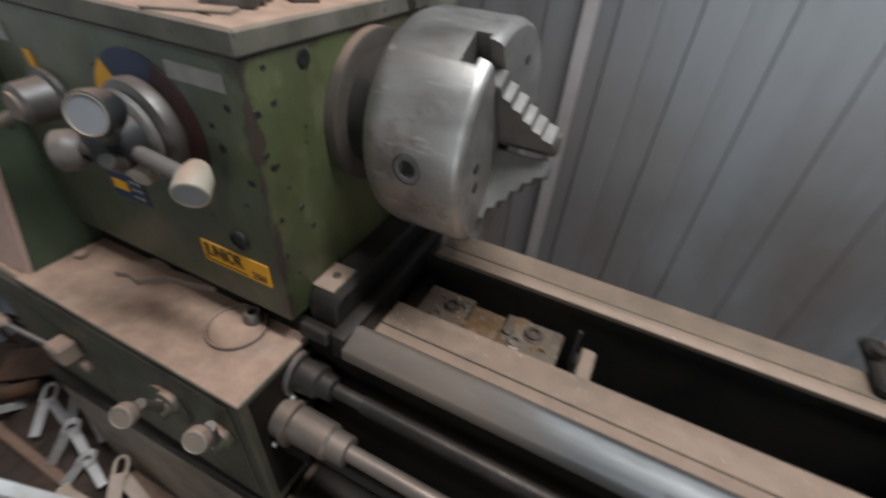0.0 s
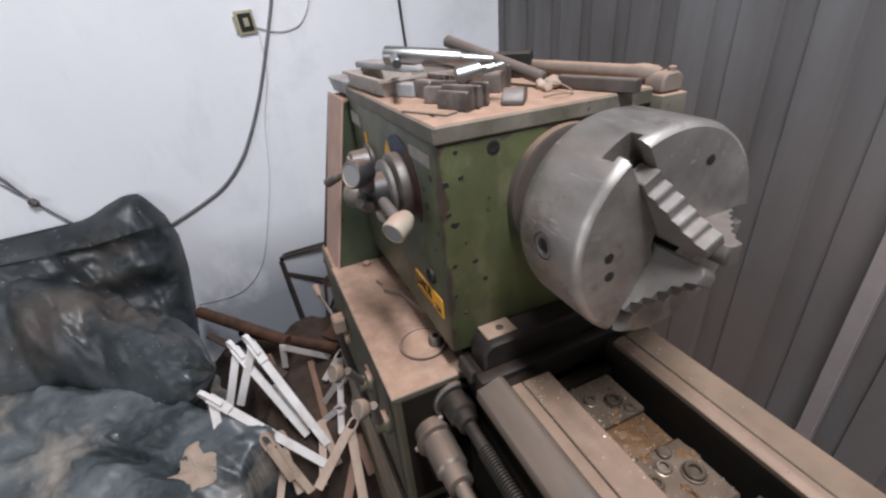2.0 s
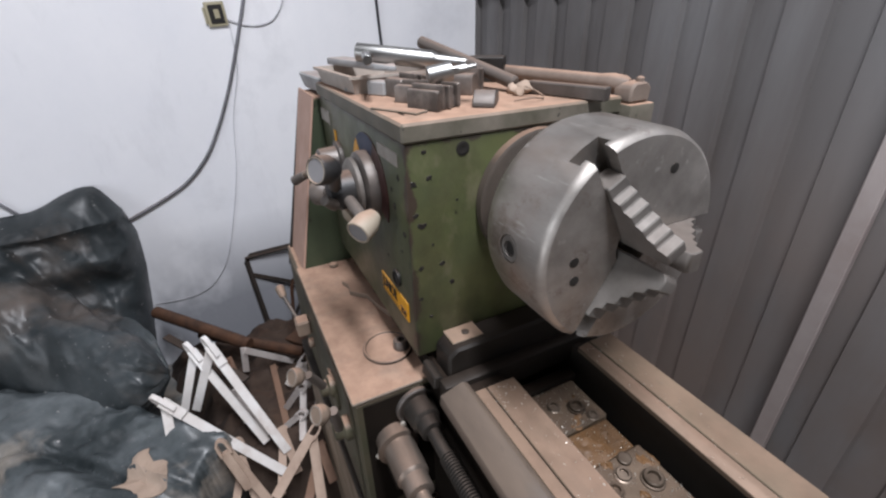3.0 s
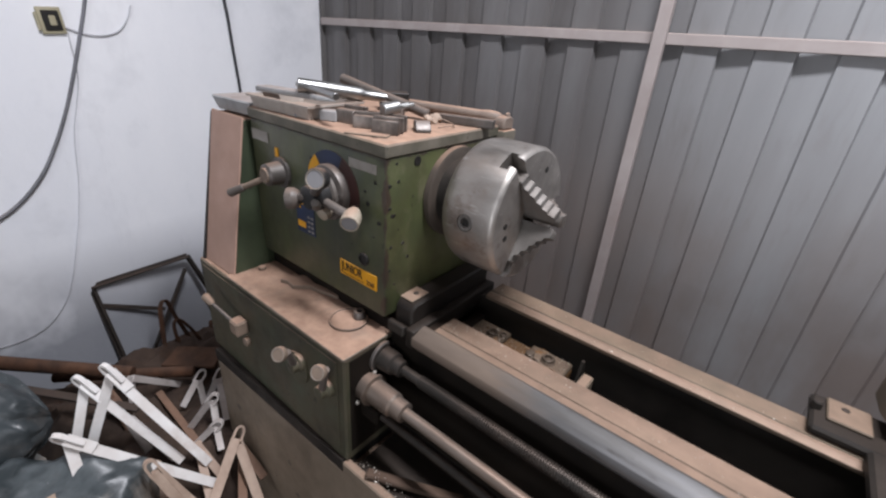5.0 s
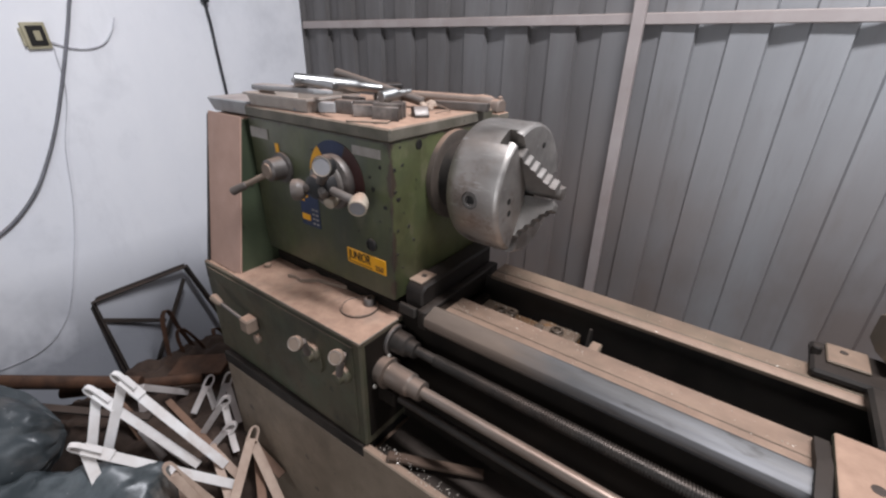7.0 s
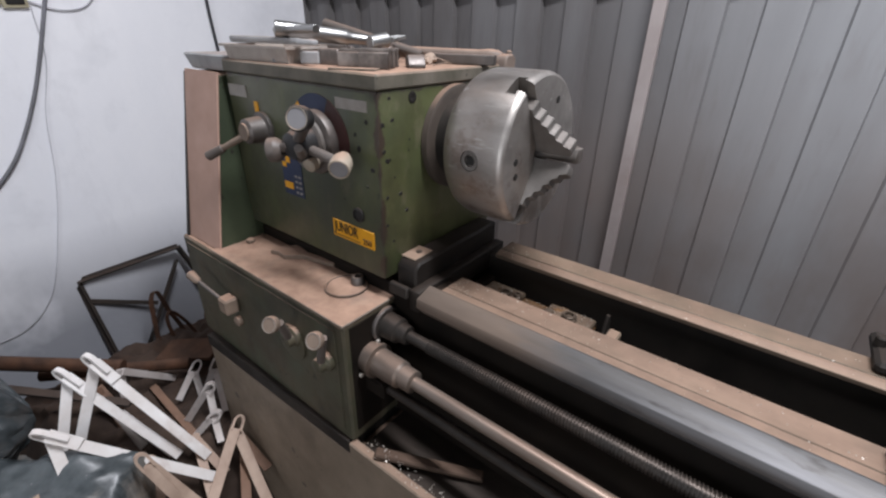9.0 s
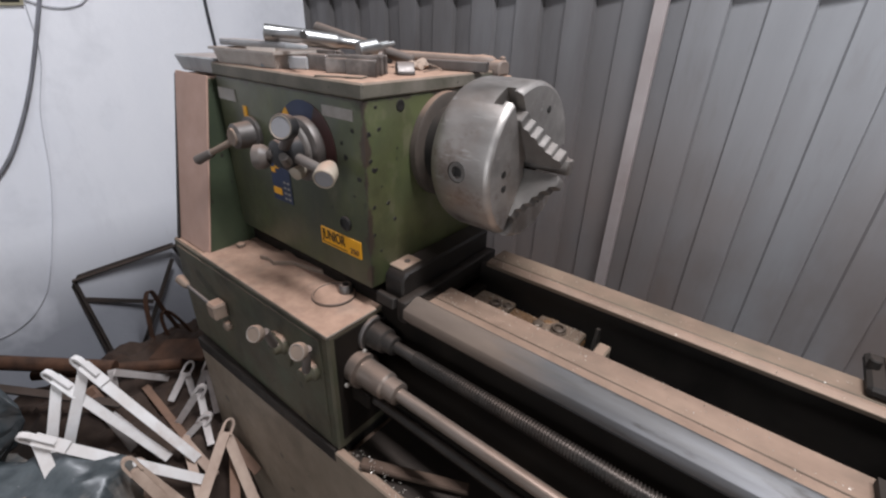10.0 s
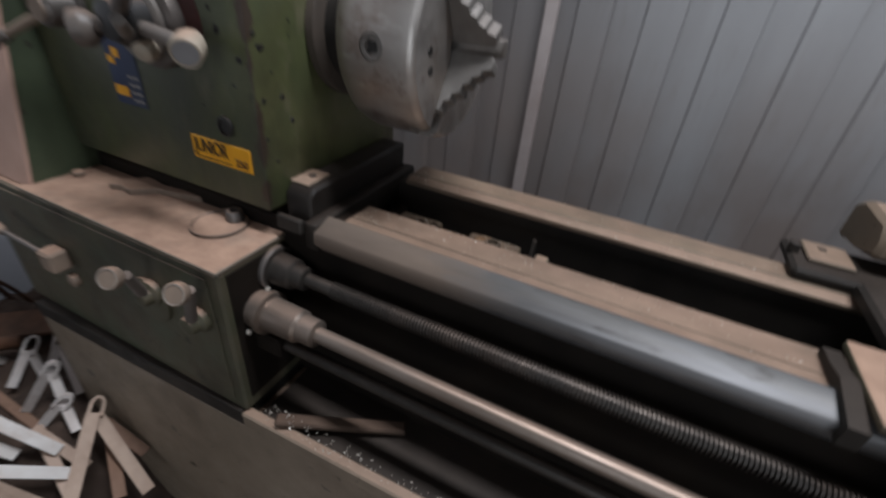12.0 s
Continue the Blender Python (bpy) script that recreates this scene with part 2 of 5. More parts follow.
RODM = steel("dusty_feed_rod", (0.25, 0.208, 0.176, 1), (0.15, 0.118, 0.095, 1), 0.42, 0.45, (0.2, 1, 1), metal=0.7, brown=0.5)
SCREWM = steel("oily_screw_steel", (0.06, 0.054, 0.048, 1), (0.034, 0.03, 0.027, 1), 0.48, 0.10, metal=0.7)
KNOB = dusty("cream_knob_plastic", (0.38, 0.33, 0.26, 1), (0.27, 0.22, 0.17, 1), 0.55, dust=0.7, grime=(0.14, 0.11, 0.08, 1))
KNOB_CAP = dusty("grey_knob_cap", (0.24, 0.235, 0.24, 1), (0.18, 0.175, 0.18, 1), 0.5, dust=0.4)
BLACK_KNOB = dusty("black_knob_plastic", (0.018, 0.018, 0.02, 1), (0.03, 0.028, 0.026, 1), 0.45, dust=0.35)
DUSTY_KNOB = dusty("dust_coated_knob", (0.24, 0.175, 0.13, 1), (0.15, 0.115, 0.088, 1), 0.7, dust=0.9, grime=(0.12, 0.09, 0.07, 1))
YELLOW = dusty("yellow_plate_enamel", (0.74, 0.35, 0.010, 1), (0.62, 0.28, 0.010, 1), 0.45, dust=0.4, grime=(0.3, 0.16, 0.02, 1), grime_amount=0.3)
BLUE = dusty("blue_plate_enamel", (0.020, 0.034, 0.085, 1), (0.022, 0.028, 0.050, 1), 0.5, dust=0.4)
MAROON = dusty("dark_red_plate_enamel", (0.05, 0.016, 0.014, 1), (0.03, 0.014, 0.012, 1), 0.5, dust=0.4)
INK = dusty("black_enamel", (0.014, 0.013, 0.012, 1), (0.02, 0.018, 0.016, 1), 0.5, dust=0.1)
PLAQUE = steel("aluminium_plaque", (0.36, 0.335, 0.305, 1), (0.24, 0.22, 0.195, 1), 0.55, 0.3, metal=0.25)
RUST = dusty("rusty_iron", (0.085, 0.037, 0.018, 1), (0.036, 0.018, 0.011, 1), 0.9, dust=0.08, grime=(0.03, 0.018, 0.012, 1), scale=18)
DARK_IRON = dusty("dark_angle_iron", (0.03, 0.025, 0.022, 1), (0.055, 0.04, 0.032, 1), 0.7, dust=0.10, scale=14)
STRAP = dusty("white_painted_strap", (0.86, 0.84, 0.82, 1), (0.72, 0.67, 0.63, 1), 0.45, dust=0.06, grime=(0.42, 0.30, 0.23, 1), grime_amount=0.65, scale=14)
STRAP_TAN = dusty("tan_primed_strap", (0.50, 0.38, 0.30, 1), (0.36, 0.26, 0.20, 1), 0.6, dust=0.4, grime=(0.16, 0.10, 0.07, 1), scale=12)
STRAP_GREY = dusty("grey_dusty_strap", (0.70, 0.66, 0.63, 1), (0.50, 0.44, 0.41, 1), 0.5, dust=0.25, grime=(0.16, 0.12, 0.10, 1), scale=12)
STRAP_BROWN = dusty("brown_rusting_strap", (0.20, 0.11, 0.07, 1), (0.13, 0.075, 0.05, 1), 0.7, dust=0.3, scale=12)
POST = dusty("pale_primed_tube", (0.38, 0.335, 0.32, 1), (0.30, 0.255, 0.24, 1), 0.6, dust=0.9, grime=(0.22, 0.16, 0.14, 1), scale=5)
WOOD = dusty("raw_stick_wood", (0.075, 0.046, 0.029, 1), (0.045, 0.028, 0.019, 1), 0.8, dust=0.12, scale=8)
CABLE = dusty("grey_cable_sheath", (0.20, 0.20, 0.22, 1), (0.15, 0.15, 0.16, 1), 0.5, dust=0.5)
CABLE_BLACK = dusty("black_cable_sheath", (0.02, 0.022, 0.028, 1), (0.03, 0.03, 0.034, 1), 0.45, dust=0.3)
THIN_WIRE = dusty("pale_thin_wire", (0.58, 0.58, 0.61, 1), (0.50, 0.50, 0.53, 1), 0.5, dust=0.2)
IVORY = dusty("yellowed_ivory_plastic", (0.46, 0.42, 0.30, 1), (0.36, 0.32, 0.21, 1), 0.45, dust=0.4, grime=(0.2, 0.17, 0.1, 1))
DIRT = dusty("dark_dirt", (0.050, 0.033, 0.024, 1), (0.024, 0.016, 0.013, 1), 0.95, dust=0.06, grime=(0.10, 0.045, 0.022, 1), scale=10)
CONCRETE = dusty("stained_concrete", (0.22, 0.20, 0.18, 1), (0.15, 0.135, 0.12, 1), 0.85, dust=0.3, scale=3)
ROOFM = dusty("grey_roof_sheet", (0.34, 0.34, 0.35, 1), (0.28, 0.28, 0.29, 1), 0.6, dust=0.0, scale=3)
CHIP = steel("bright_swarf", (0.62, 0.58, 0.52, 1), (0.45, 0.40, 0.34, 1), 0.4, 0.0, metal=0.4, brown=0.3)
PAPER = dusty("dirty_tan_paper", (0.44, 0.34, 0.27, 1), (0.34, 0.26, 0.2, 1), 0.9, dust=0.2, scale=12)


def plaster():
    k = Mat("white_limewashed_plaster", 0.85)
    c = k.mix(k.ramp(k.noise(1.6, 6, (1, 1, 0.7)), 0.35, 0.7), (0.90, 0.90, 0.92, 1), (0.80, 0.81, 0.85, 1))
    c = k.mix(k.ramp(k.noise(7, 6, (1, 1, 0.35), 0.7), 0.55, 0.8, 0, 0.35), c, (0.55, 0.55, 0.58, 1))
    c = k.mix(k.ramp(k.noise(2.1, 5, (1, 1, 1), 0.6), 0.56, 0.72, 0, 0.35), c, (0.42, 0.43, 0.46, 1))
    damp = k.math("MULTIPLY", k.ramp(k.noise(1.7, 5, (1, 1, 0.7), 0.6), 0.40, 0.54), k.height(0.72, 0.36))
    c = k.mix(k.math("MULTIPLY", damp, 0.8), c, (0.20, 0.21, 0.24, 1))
    k.colour(c)
    k.bump(k.noise(28, 6), 0.35, 0.004)
    return k.m


def zinc():
    k = Mat("galvanised_sheet", 0.5, 0.15)
    k.p.inputs["Specular IOR Level"].default_value = 0.3
    c = k.mix(k.ramp(k.noise(2.2, 6, (3, 1, 0.35)), 0.3, 0.7), (0.345, 0.35, 0.358, 1), (0.27, 0.272, 0.278, 1))
    c = k.mix(k.ramp(k.noise(14, 5, (2, 1, 0.4)), 0.55, 0.8, 0, 0.4), c, (0.20, 0.18, 0.17, 1))
    # darkening towards the corner stands in for light falling off along the wall
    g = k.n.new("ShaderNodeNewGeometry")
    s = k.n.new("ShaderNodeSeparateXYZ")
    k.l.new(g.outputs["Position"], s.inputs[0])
    corner_dimming = k.math("MULTIPLY", k.ramp(s.outputs[0], 0.55, -0.25), k.ramp(k.noise(1.6, 6, (2.5, 1, 0.4), 0.65), 0.25, 0.6, 0.6, 1.0))
    c = k.mix(k.math("MULTIPLY", corner_dimming, 0.86), c, (0.088, 0.078, 0.073, 1))
    rust = k.math("MULTIPLY", k.ramp(k.noise(2.4, 5, (1.2, 1, 0.7), 0.55), 0.28, 0.60), k.height(1.35, 0.72))
    c = k.mix(k.math("MULTIPLY", rust, 0.80), c, (0.175, 0.135, 0.115, 1))
    k.colour(c)
    k.metal(k.math("MULTIPLY", k.math("SUBTRACT", 1.0, rust), 0.15))
    k.rough(k.ramp(k.noise(9, 5), 0.3, 0.7, 0.5, 0.65))
    k.bump(k.noise(5, 5, (1, 1, 0.3)), 0.12, 0.006)
    return k.m


def plastic_film(name, a, b, patch, amount, rough=0.32):
    """Scuffed film: two tones, dirt patches with edges, dusty smears and scratches."""
    k = Mat(name, rough)
    c = k.mix(k.ramp(k.noise(4.0, 6, (1.3, 0.7, 1), 0.65), 0.40, 0.66), a, b)
    c = k.mix(k.ramp(k.noise(3.4, 6, (1.2, 0.7, 1), 0.62), 0.52, 0.72, 0, amount), c, patch)
    c = k.mix(k.ramp(k.noise(22, 6, (1, 0.5, 1), 0.7), 0.55, 0.78, 0, 0.45), c, (0.17, 0.165, 0.165, 1))
    c = k.mix(k.ramp(k.noise(60, 3), 0.69, 0.73, 0, 0.8), c, (0.36, 0.35, 0.34, 1))
    k.colour(c)
    k.rough(k.ramp(k.noise(10, 6, (1, 1, 1), 0.7), 0.3, 0.7, rough - 0.06, rough + 0.16))
    k.p.inputs["Specular IOR Level"].default_value = 0.55
    k.bump(k.noise(16, 5, (1.2, 0.8, 1), 0.55), 0.12, 0.004)
    return k.m


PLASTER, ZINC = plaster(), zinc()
TARP = plastic_film("grey_plastic_sheet", (0.030, 0.038, 0.041, 1), (0.160, 0.178, 0.186, 1), (0.44, 0.375, 0.310, 1), 1.0, 0.34)
BAG = plastic_film("black_plastic_sheet", (0.018, 0.023, 0.025, 1), (0.048, 0.058, 0.063, 1), (0.14, 0.104, 0.082, 1), 0.7, 0.40)


# ---- mesh helpers ----
PLACED = {}


def thing(name, label, category, at=(0, 0, 0), group="", kind=""):
    """A top-level Empty at its base, to hold parts."""
    ob = new(name)
    ob.location = at
    ob.empty_display_size = 0.05
    PLACED[ob] = Matrix.Translation(at)
    return tagged(ob, label, category, group, kind)


def mesh_of(name, bm, material, smooth=True, crease=34):
    me = bpy.data.meshes.new(name)
    bmesh.ops.recalc_face_normals(bm, faces=bm.faces)
    bm.to_mesh(me)
    bm.free()
    for m in (material if isinstance(material, (list, tuple)) else [material]):
        me.materials.append(m)
    if smooth:
        me.polygons.foreach_set("use_smooth", [True] * len(me.polygons))
        me.set_sharp_from_angle(angle=radians(crease))
    return me


def part(name, bm, material, parent, label="", smooth=True):
    """Links a bmesh in world coordinates as one mesh under a thing or a part."""
    ob = new(name, mesh_of(name, bm, material, smooth))
    ob.parent = parent
    ob.matrix_parent_inverse = PLACED[parent].inverted()
    PLACED[ob] = Matrix.Identity(4)
    return tagged(ob, label)


def solo(name, bm, material, label, category, group="", kind="", smooth=True, crease=34):
    """A top-level thing of one mesh."""
    ob = new(name, mesh_of(name, bm, material, smooth, crease))
    PLACED[ob] = Matrix.Identity(4)
    return tagged(ob, label, category, group, kind)


def B():
    return bmesh.new()


def bevel(bm, geom_verts, width, seg=1):
    if width > 0:
        edges = list({e for v in geom_verts for e in v.link_edges})
        bmesh.ops.bevel(bm, geom=edges, offset=width, segments=seg, affect="EDGES", profile=0.5)


def box(bm, x0, x1, y0, y1, z0, z1, bev=0.0, m=None, seg=1):
    vs = bmesh.ops.create_cube(bm, size=1)["verts"]
    mm = Matrix.Translation(((x0 + x1) / 2, (y0 + y1) / 2, (z0 + z1) / 2)) @ Matrix.Diagonal((x1 - x0, y1 - y0, z1 - z0, 1))
    if m is not None:
        mm = m @ mm
    bmesh.ops.transform(bm, matrix=mm, verts=vs)
    bevel(bm, vs, bev, seg)
    return bm


def frame_of(d, up=(0, 0, 1)):
    """Axes with z along d."""
    z = Vector(d).normalized()
    x = Vector(up).cross(z)
    if x.length < 1e-4:
        x = Vector((1, 0, 0)).cross(z)
    x.normalize()
    return Matrix((x, z.cross(x), z)).transposed().to_4x4()


def revolve(bm, origin, axis, profile, seg=32):
    """A solid of revolution: profile of (along, radius) from end to end."""
    m = Matrix.Translation(origin) @ frame_of(axis)
    rings = []
    for s, r in profile:
        rings.append([bm.verts.new(m @ Vector((r * math.cos(2 * math.pi * i / seg), r * math.sin(2 * math.pi * i / seg), s))) for i in range(seg)])
    for a, b in zip(rings, rings[1:]):
        for i in range(seg):
            bm.faces.new((a[i], a[(i + 1) % seg], b[(i + 1) % seg], b[i]))
    bm.faces.new(rings[0])
    bm.faces.new(rings[-1])
    return bm


def rod(bm, a, b, r, r2=None, seg=16, bev=0.0):
    a, b = Vector(a), Vector(b)
    L = (b - a).length
    r2 = r if r2 is None else r2
    prof = [(0, r), (L, r2)] if not bev else [(0, r - bev), (bev, r), (L - bev, r2), (L, r2 - bev)]
    return revolve(bm, a, b - a, prof, seg)


def bar(bm, a, b, w, t, up=(0, 0, 1), bev=0.0):
    """A flat bar from a to b, w wide across up, t thick along it."""
    a, b = Vector(a), Vector(b)
    m = Matrix.Translation((a + b) / 2) @ frame_of(b - a, up)
    L = (b - a).length
    return box(bm, -w / 2, w / 2, -t / 2, t / 2, -L / 2, L / 2, bev, m)


def prism(bm, profile, x0, x1, bev=0.0):
    """A profile of (y, z) drawn out along x."""
    a = [bm.verts.new((x0, y, z)) for y, z in profile]
    b = [bm.verts.new((x1, y, z)) for y, z in profile]
    n = len(a)
    for i in range(n):
        bm.faces.new((a[i], a[(i + 1) % n], b[(i + 1) % n], b[i]))
    bm.faces.new(a)
    bm.faces.new(b[::-1])
    bevel(bm, a + b, bev)
    return bm


def tube(bm, points, r, seg=8, closed=False):
    """A round tube along points."""
    ps = [Vector(p) for p in points]
    rings, n = [], len(ps)
    up = Vector((0.13, 0.31, 0.94))
    for i, p in enumerate(ps):
        d = (ps[(i + 1) % n] - ps[i - 1]) if closed or 0 < i < n - 1 else (ps[1] - ps[0] if i == 0 else ps[-1] - ps[-2])
        m = frame_of(d, up)
        rings.append([bm.verts.new(p + m @ Vector((r * math.cos(2 * math.pi * j / seg), r * math.sin(2 * math.pi * j / seg), 0))) for j in range(seg)])
    for a, b in zip(rings, rings[1:] + ([rings[0]] if closed else [])):
        for j in range(seg):
            bm.faces.new((a[j], a[(j + 1) % seg], b[(j + 1) % seg], b[j]))
    if not closed:
        bm.faces.new(rings[0])
        bm.faces.new(rings[-1])
    return bm


def spline(points, n=12):
    """Catmull-Rom points."""
    p = [Vector(q) for q in points]
    p = [2 * p[0] - p[1]] + p + [2 * p[-1] - p[-2]]
    out = []
    for i in range(1, len(p) - 2):
        for k in range(n):
            t = k / n
            a, b, c, d = p[i - 1:i + 3]
            out.append(0.5 * (2 * b + (c - a) * t + (2 * a - 5 * b + 4 * c - d) * t * t + (3 * b - a - 3 * c + d) * t ** 3))
    return out + [p[-2]]


def cut(target, cutters):
    """Subtracts bmeshes from a bmesh, and returns the result."""
    obs = []
    for bm in [target, *cutters]:
        me = bpy.data.meshes.new("tmp")
        bmesh.ops.recalc_face_normals(bm, faces=bm.faces)
        bm.to_mesh(me)
        bm.free()
        obs.append(new("tmp", me))
    for c in obs[1:]:
        mod = obs[0].modifiers.new("cut", "BOOLEAN")
        mod.object, mod.operation, mod.solver = c, "DIFFERENCE", "EXACT"
    deps = bpy.context.evaluated_depsgraph_get()
    me = bpy.data.meshes.new_from_object(obs[0].evaluated_get(deps))
    out = bmesh.new()
    out.from_mesh(me)
    bpy.data.meshes.remove(me)
    for o in obs:
        d = o.data
        bpy.data.objects.remove(o)
        bpy.data.meshes.remove(d)
    return out


def letters(text, size, m, extrude=0.0006):
    """Mesh letters with the built-in font."""
    cu = bpy.data.curves.new("tmp", "FONT")
    cu.body, cu.size, cu.extrude, cu.offset = text, size, extrude, size * 0.010
    cu.align_x, cu.align_y = "CENTER", "CENTER"
    ob = new("tmp", cu)
    me = bpy.data.meshes.new_from_object(ob.evaluated_get(bpy.context.evaluated_depsgraph_get()))
    bm = bmesh.new()
    bm.from_mesh(me)
    bmesh.ops.transform(bm, matrix=m, verts=bm.verts)
    bpy.data.objects.remove(ob)
    bpy.data.curves.remove(cu)
    bpy.data.meshes.remove(me)
    return bm


# ---- the room ----
X_E, Y_S, Z_C, Y_N = 5.0, -4.2, 3.2, 1.02


def west_x(y):
    """The white wall's face: it stands a little out of square."""
    return -1.434 - 0.1256 * (y + 0.129)


solo("floor", box(B(), -2.2, X_E + 3, Y_S - 0.2, Y_N + 1.5, -0.12, 0.0), CONCRETE, "stained concrete workshop floor", "floor", kind="structure")
bm = B()
v = [(west_x(Y_S - 0.2), Y_S - 0.2), (west_x(Y_N + 0.2), Y_N + 0.2), (-1.9, Y_N + 0.2), (-1.3, Y_S - 0.2)]
lo, hi = [bm.verts.new((x, y, 0)) for x, y in v], [bm.verts.new((x, y, Z_C)) for x, y in v]
for i in range(4):
    bm.faces.new((lo[i], lo[(i + 1) % 4], hi[(i + 1) % 4], hi[i]))
bm.faces.new(lo), bm.faces.new(hi)
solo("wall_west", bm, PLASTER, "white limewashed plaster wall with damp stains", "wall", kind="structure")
# unseen walls and roof, added to close the room and shape its light
bm = cut(box(B(), -1.6, X_E, Y_S - 0.15, Y_S, 0, Z_C), [box(B(), 0.55, 3.25, Y_S - 0.3, Y_S + 0.1, -0.1, 2.55)])
solo("wall_south", bm, CONCRETE, "unseen grey rendered wall, added with an open gateway", "wall", kind="structure")
solo("wall_east", box(B(), X_E, X_E + 0.15, Y_S - 0.15, Y_N + 0.1, 0, Z_C), CONCRETE, "unseen grey rendered wall, added", "wall", kind="structure")
bm = cut(box(B(), -1.9, X_E + 0.15, Y_S - 0.15, Y_N + 0.25, Z_C, Z_C + 0.06), [box(B(), ROOF_X - 0.67, ROOF_X + 0.67, -0.13, 0.13, Z_C - 0.1, Z_C + 0.2)])
solo("ceiling", bm, ROOFM, "unseen grey sheet roof, added with one roof light", "ceiling", kind="structure")


def corrugated(x0, x1, z0, z1, first, pitch=0.1751, depth=0.012, y=0.970, thick=0.0012):
    """Trapezoidal sheet: a crest, a soft slope down, a recessed flat and a steep step up to the next crest."""
    pts, x = [], first
    while x < x1 + pitch:
        pts += [(x, y), (x + 0.088, y), (x + 0.093, y + depth + 0.006), (x + pitch - 0.005, y + depth - 0.003)]
        x += pitch
    pts = [p for p in pts if x0 - 0.01 <= p[0] <= x1 + 0.01]
    bm = B()
    levels = [z0 + (z1 - z0) * k / 12 for k in range(13)]
    wob = [[0.0022 * math.sin(3.1 * z + 7 * px) + 0.0014 * math.sin(6.3 * z + 19 * px) for px, py in pts] for z in levels]
    front = [[bm.verts.new((px, py + wob[k][i], z)) for i, (px, py) in enumerate(pts)] for k, z in enumerate(levels)]
    back = [[bm.verts.new((px, py + thick + wob[k][i], z)) for i, (px, py) in enumerate(pts)] for k, z in enumerate(levels)]
    for k in range(12):
        for i in range(len(pts) - 1):
            bm.faces.new((front[k][i], front[k][i + 1], front[k + 1][i + 1], front[k + 1][i]))
            bm.faces.new((back[k][i], back[k + 1][i], back[k + 1][i + 1], back[k][i + 1]))
    return bm


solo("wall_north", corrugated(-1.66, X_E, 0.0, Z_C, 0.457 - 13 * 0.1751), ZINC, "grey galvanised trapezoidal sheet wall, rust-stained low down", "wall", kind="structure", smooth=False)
RAIL_TURN = pose(0, 0, 1.5072, 0, -0.45, 0)
solo("trim_rail", box(B(), -1.545, X_E - 0.02, 0.956, 0.9675, -0.0155, 0.0155, 0.002, RAIL_TURN), POST, "pale primed steel rail with dust on it", "rail", kind="structure")
for px in (0.024, 2.024):
    solo("trim_post", box(B(), px, px + 0.036, 0.934, 0.9555, 0.0, Z_C, 0.002), POST, "pale primed steel post before the sheet wall", "post", kind="structure")


# ---- the lathe ----
lathe = thing("metal_lathe", "old green metalworking lathe, dusty and greasy, three-jaw chuck", "lathe", (0.1, 0.1, 0))

# stand and chip tray
def rim_y(x):
    """The stand's front face: it stands a little out of line with the bed."""
    return -0.124 + 0.022 * (x + 0.66)


def along(bm, x0, x1, lo, hi, z0, z1, bev=0.003):
    """A box whose front and back follow the stand's face at offsets lo and hi."""
    vs = box(bm, x0, x1, lo, hi, z0, z1, bev).verts
    for v in vs:
        v.co.y += rim_y(v.co.x)
    return bm


bm = box(B(), -0.638, 1.75, 0.0, 0.47, 0.0, 0.592, 0.004)
for v in bm.verts:
    if v.co.y < 0.2:
        v.co.y += rim_y(v.co.x)
    else:
        v.co.y -= 0.11
stand = part("stand", bm, STAND, lathe, "brownish green sheet-steel stand")
# black strip put in for the shaded gap under the gearbox
part("gap_strip", along(B(), -0.640, -0.089, -0.001, 0.34, 0.5925, 0.6275, 0.002), BLACK_OIL, stand, "black strip drawn for the shaded gap under the gearbox")
part("tray_rim", along(B(), -0.088, 1.752, -0.003, 0.016, 0.5925, 0.626), STAND, stand, "worn tray lip with chips on it")
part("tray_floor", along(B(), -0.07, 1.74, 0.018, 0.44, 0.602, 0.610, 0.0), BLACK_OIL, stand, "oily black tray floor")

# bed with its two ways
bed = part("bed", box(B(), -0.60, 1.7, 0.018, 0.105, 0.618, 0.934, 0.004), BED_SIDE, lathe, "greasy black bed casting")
part("front_vee", prism(B(), [(0.0, 0.924), (0.0015, 0.9405), (0.036, 0.9515), (0.0455, 0.9455), (0.0455, 0.90), (0.02, 0.90)], -0.007, 1.7, 0.0012), WAY_BARE, bed,
     "bare worn steel vee way")
part("front_way", prism(B(), [(0.0458, 0.90), (0.0458, 0.9442), (0.0638, 0.9440), (0.0638, 0.90)], 0.012, 1.7, 0.0012), WAY, bed, "dust-covered flat way")
part("front_way", prism(B(), [(0.0650, 0.90), (0.0650, 0.9438), (0.111, 0.9432), (0.111, 0.90)], 0.012, 1.7, 0.0012), WAY, bed, "dust-covered flat way")
part("rear_vee", prism(B(), [(0.2385, 0.9325), (0.2385, 0.9400), (0.250, 0.9442), (0.2594, 0.9446), (0.2594, 0.9325)], 0.006, 1.7, 0.001), WAY, bed, "worn inner edge of the rear way")
part("rear_way", prism(B(), [(0.2605, 0.90), (0.2605, 0.9450), (0.306, 0.9450), (0.306, 0.90)], 0.006, 1.7, 0.0012), WAY_REAR, bed, "dust-covered rear way")
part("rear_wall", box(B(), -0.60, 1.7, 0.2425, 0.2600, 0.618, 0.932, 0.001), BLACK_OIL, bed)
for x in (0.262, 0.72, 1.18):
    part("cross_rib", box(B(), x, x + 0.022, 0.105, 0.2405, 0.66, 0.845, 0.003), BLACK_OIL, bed)
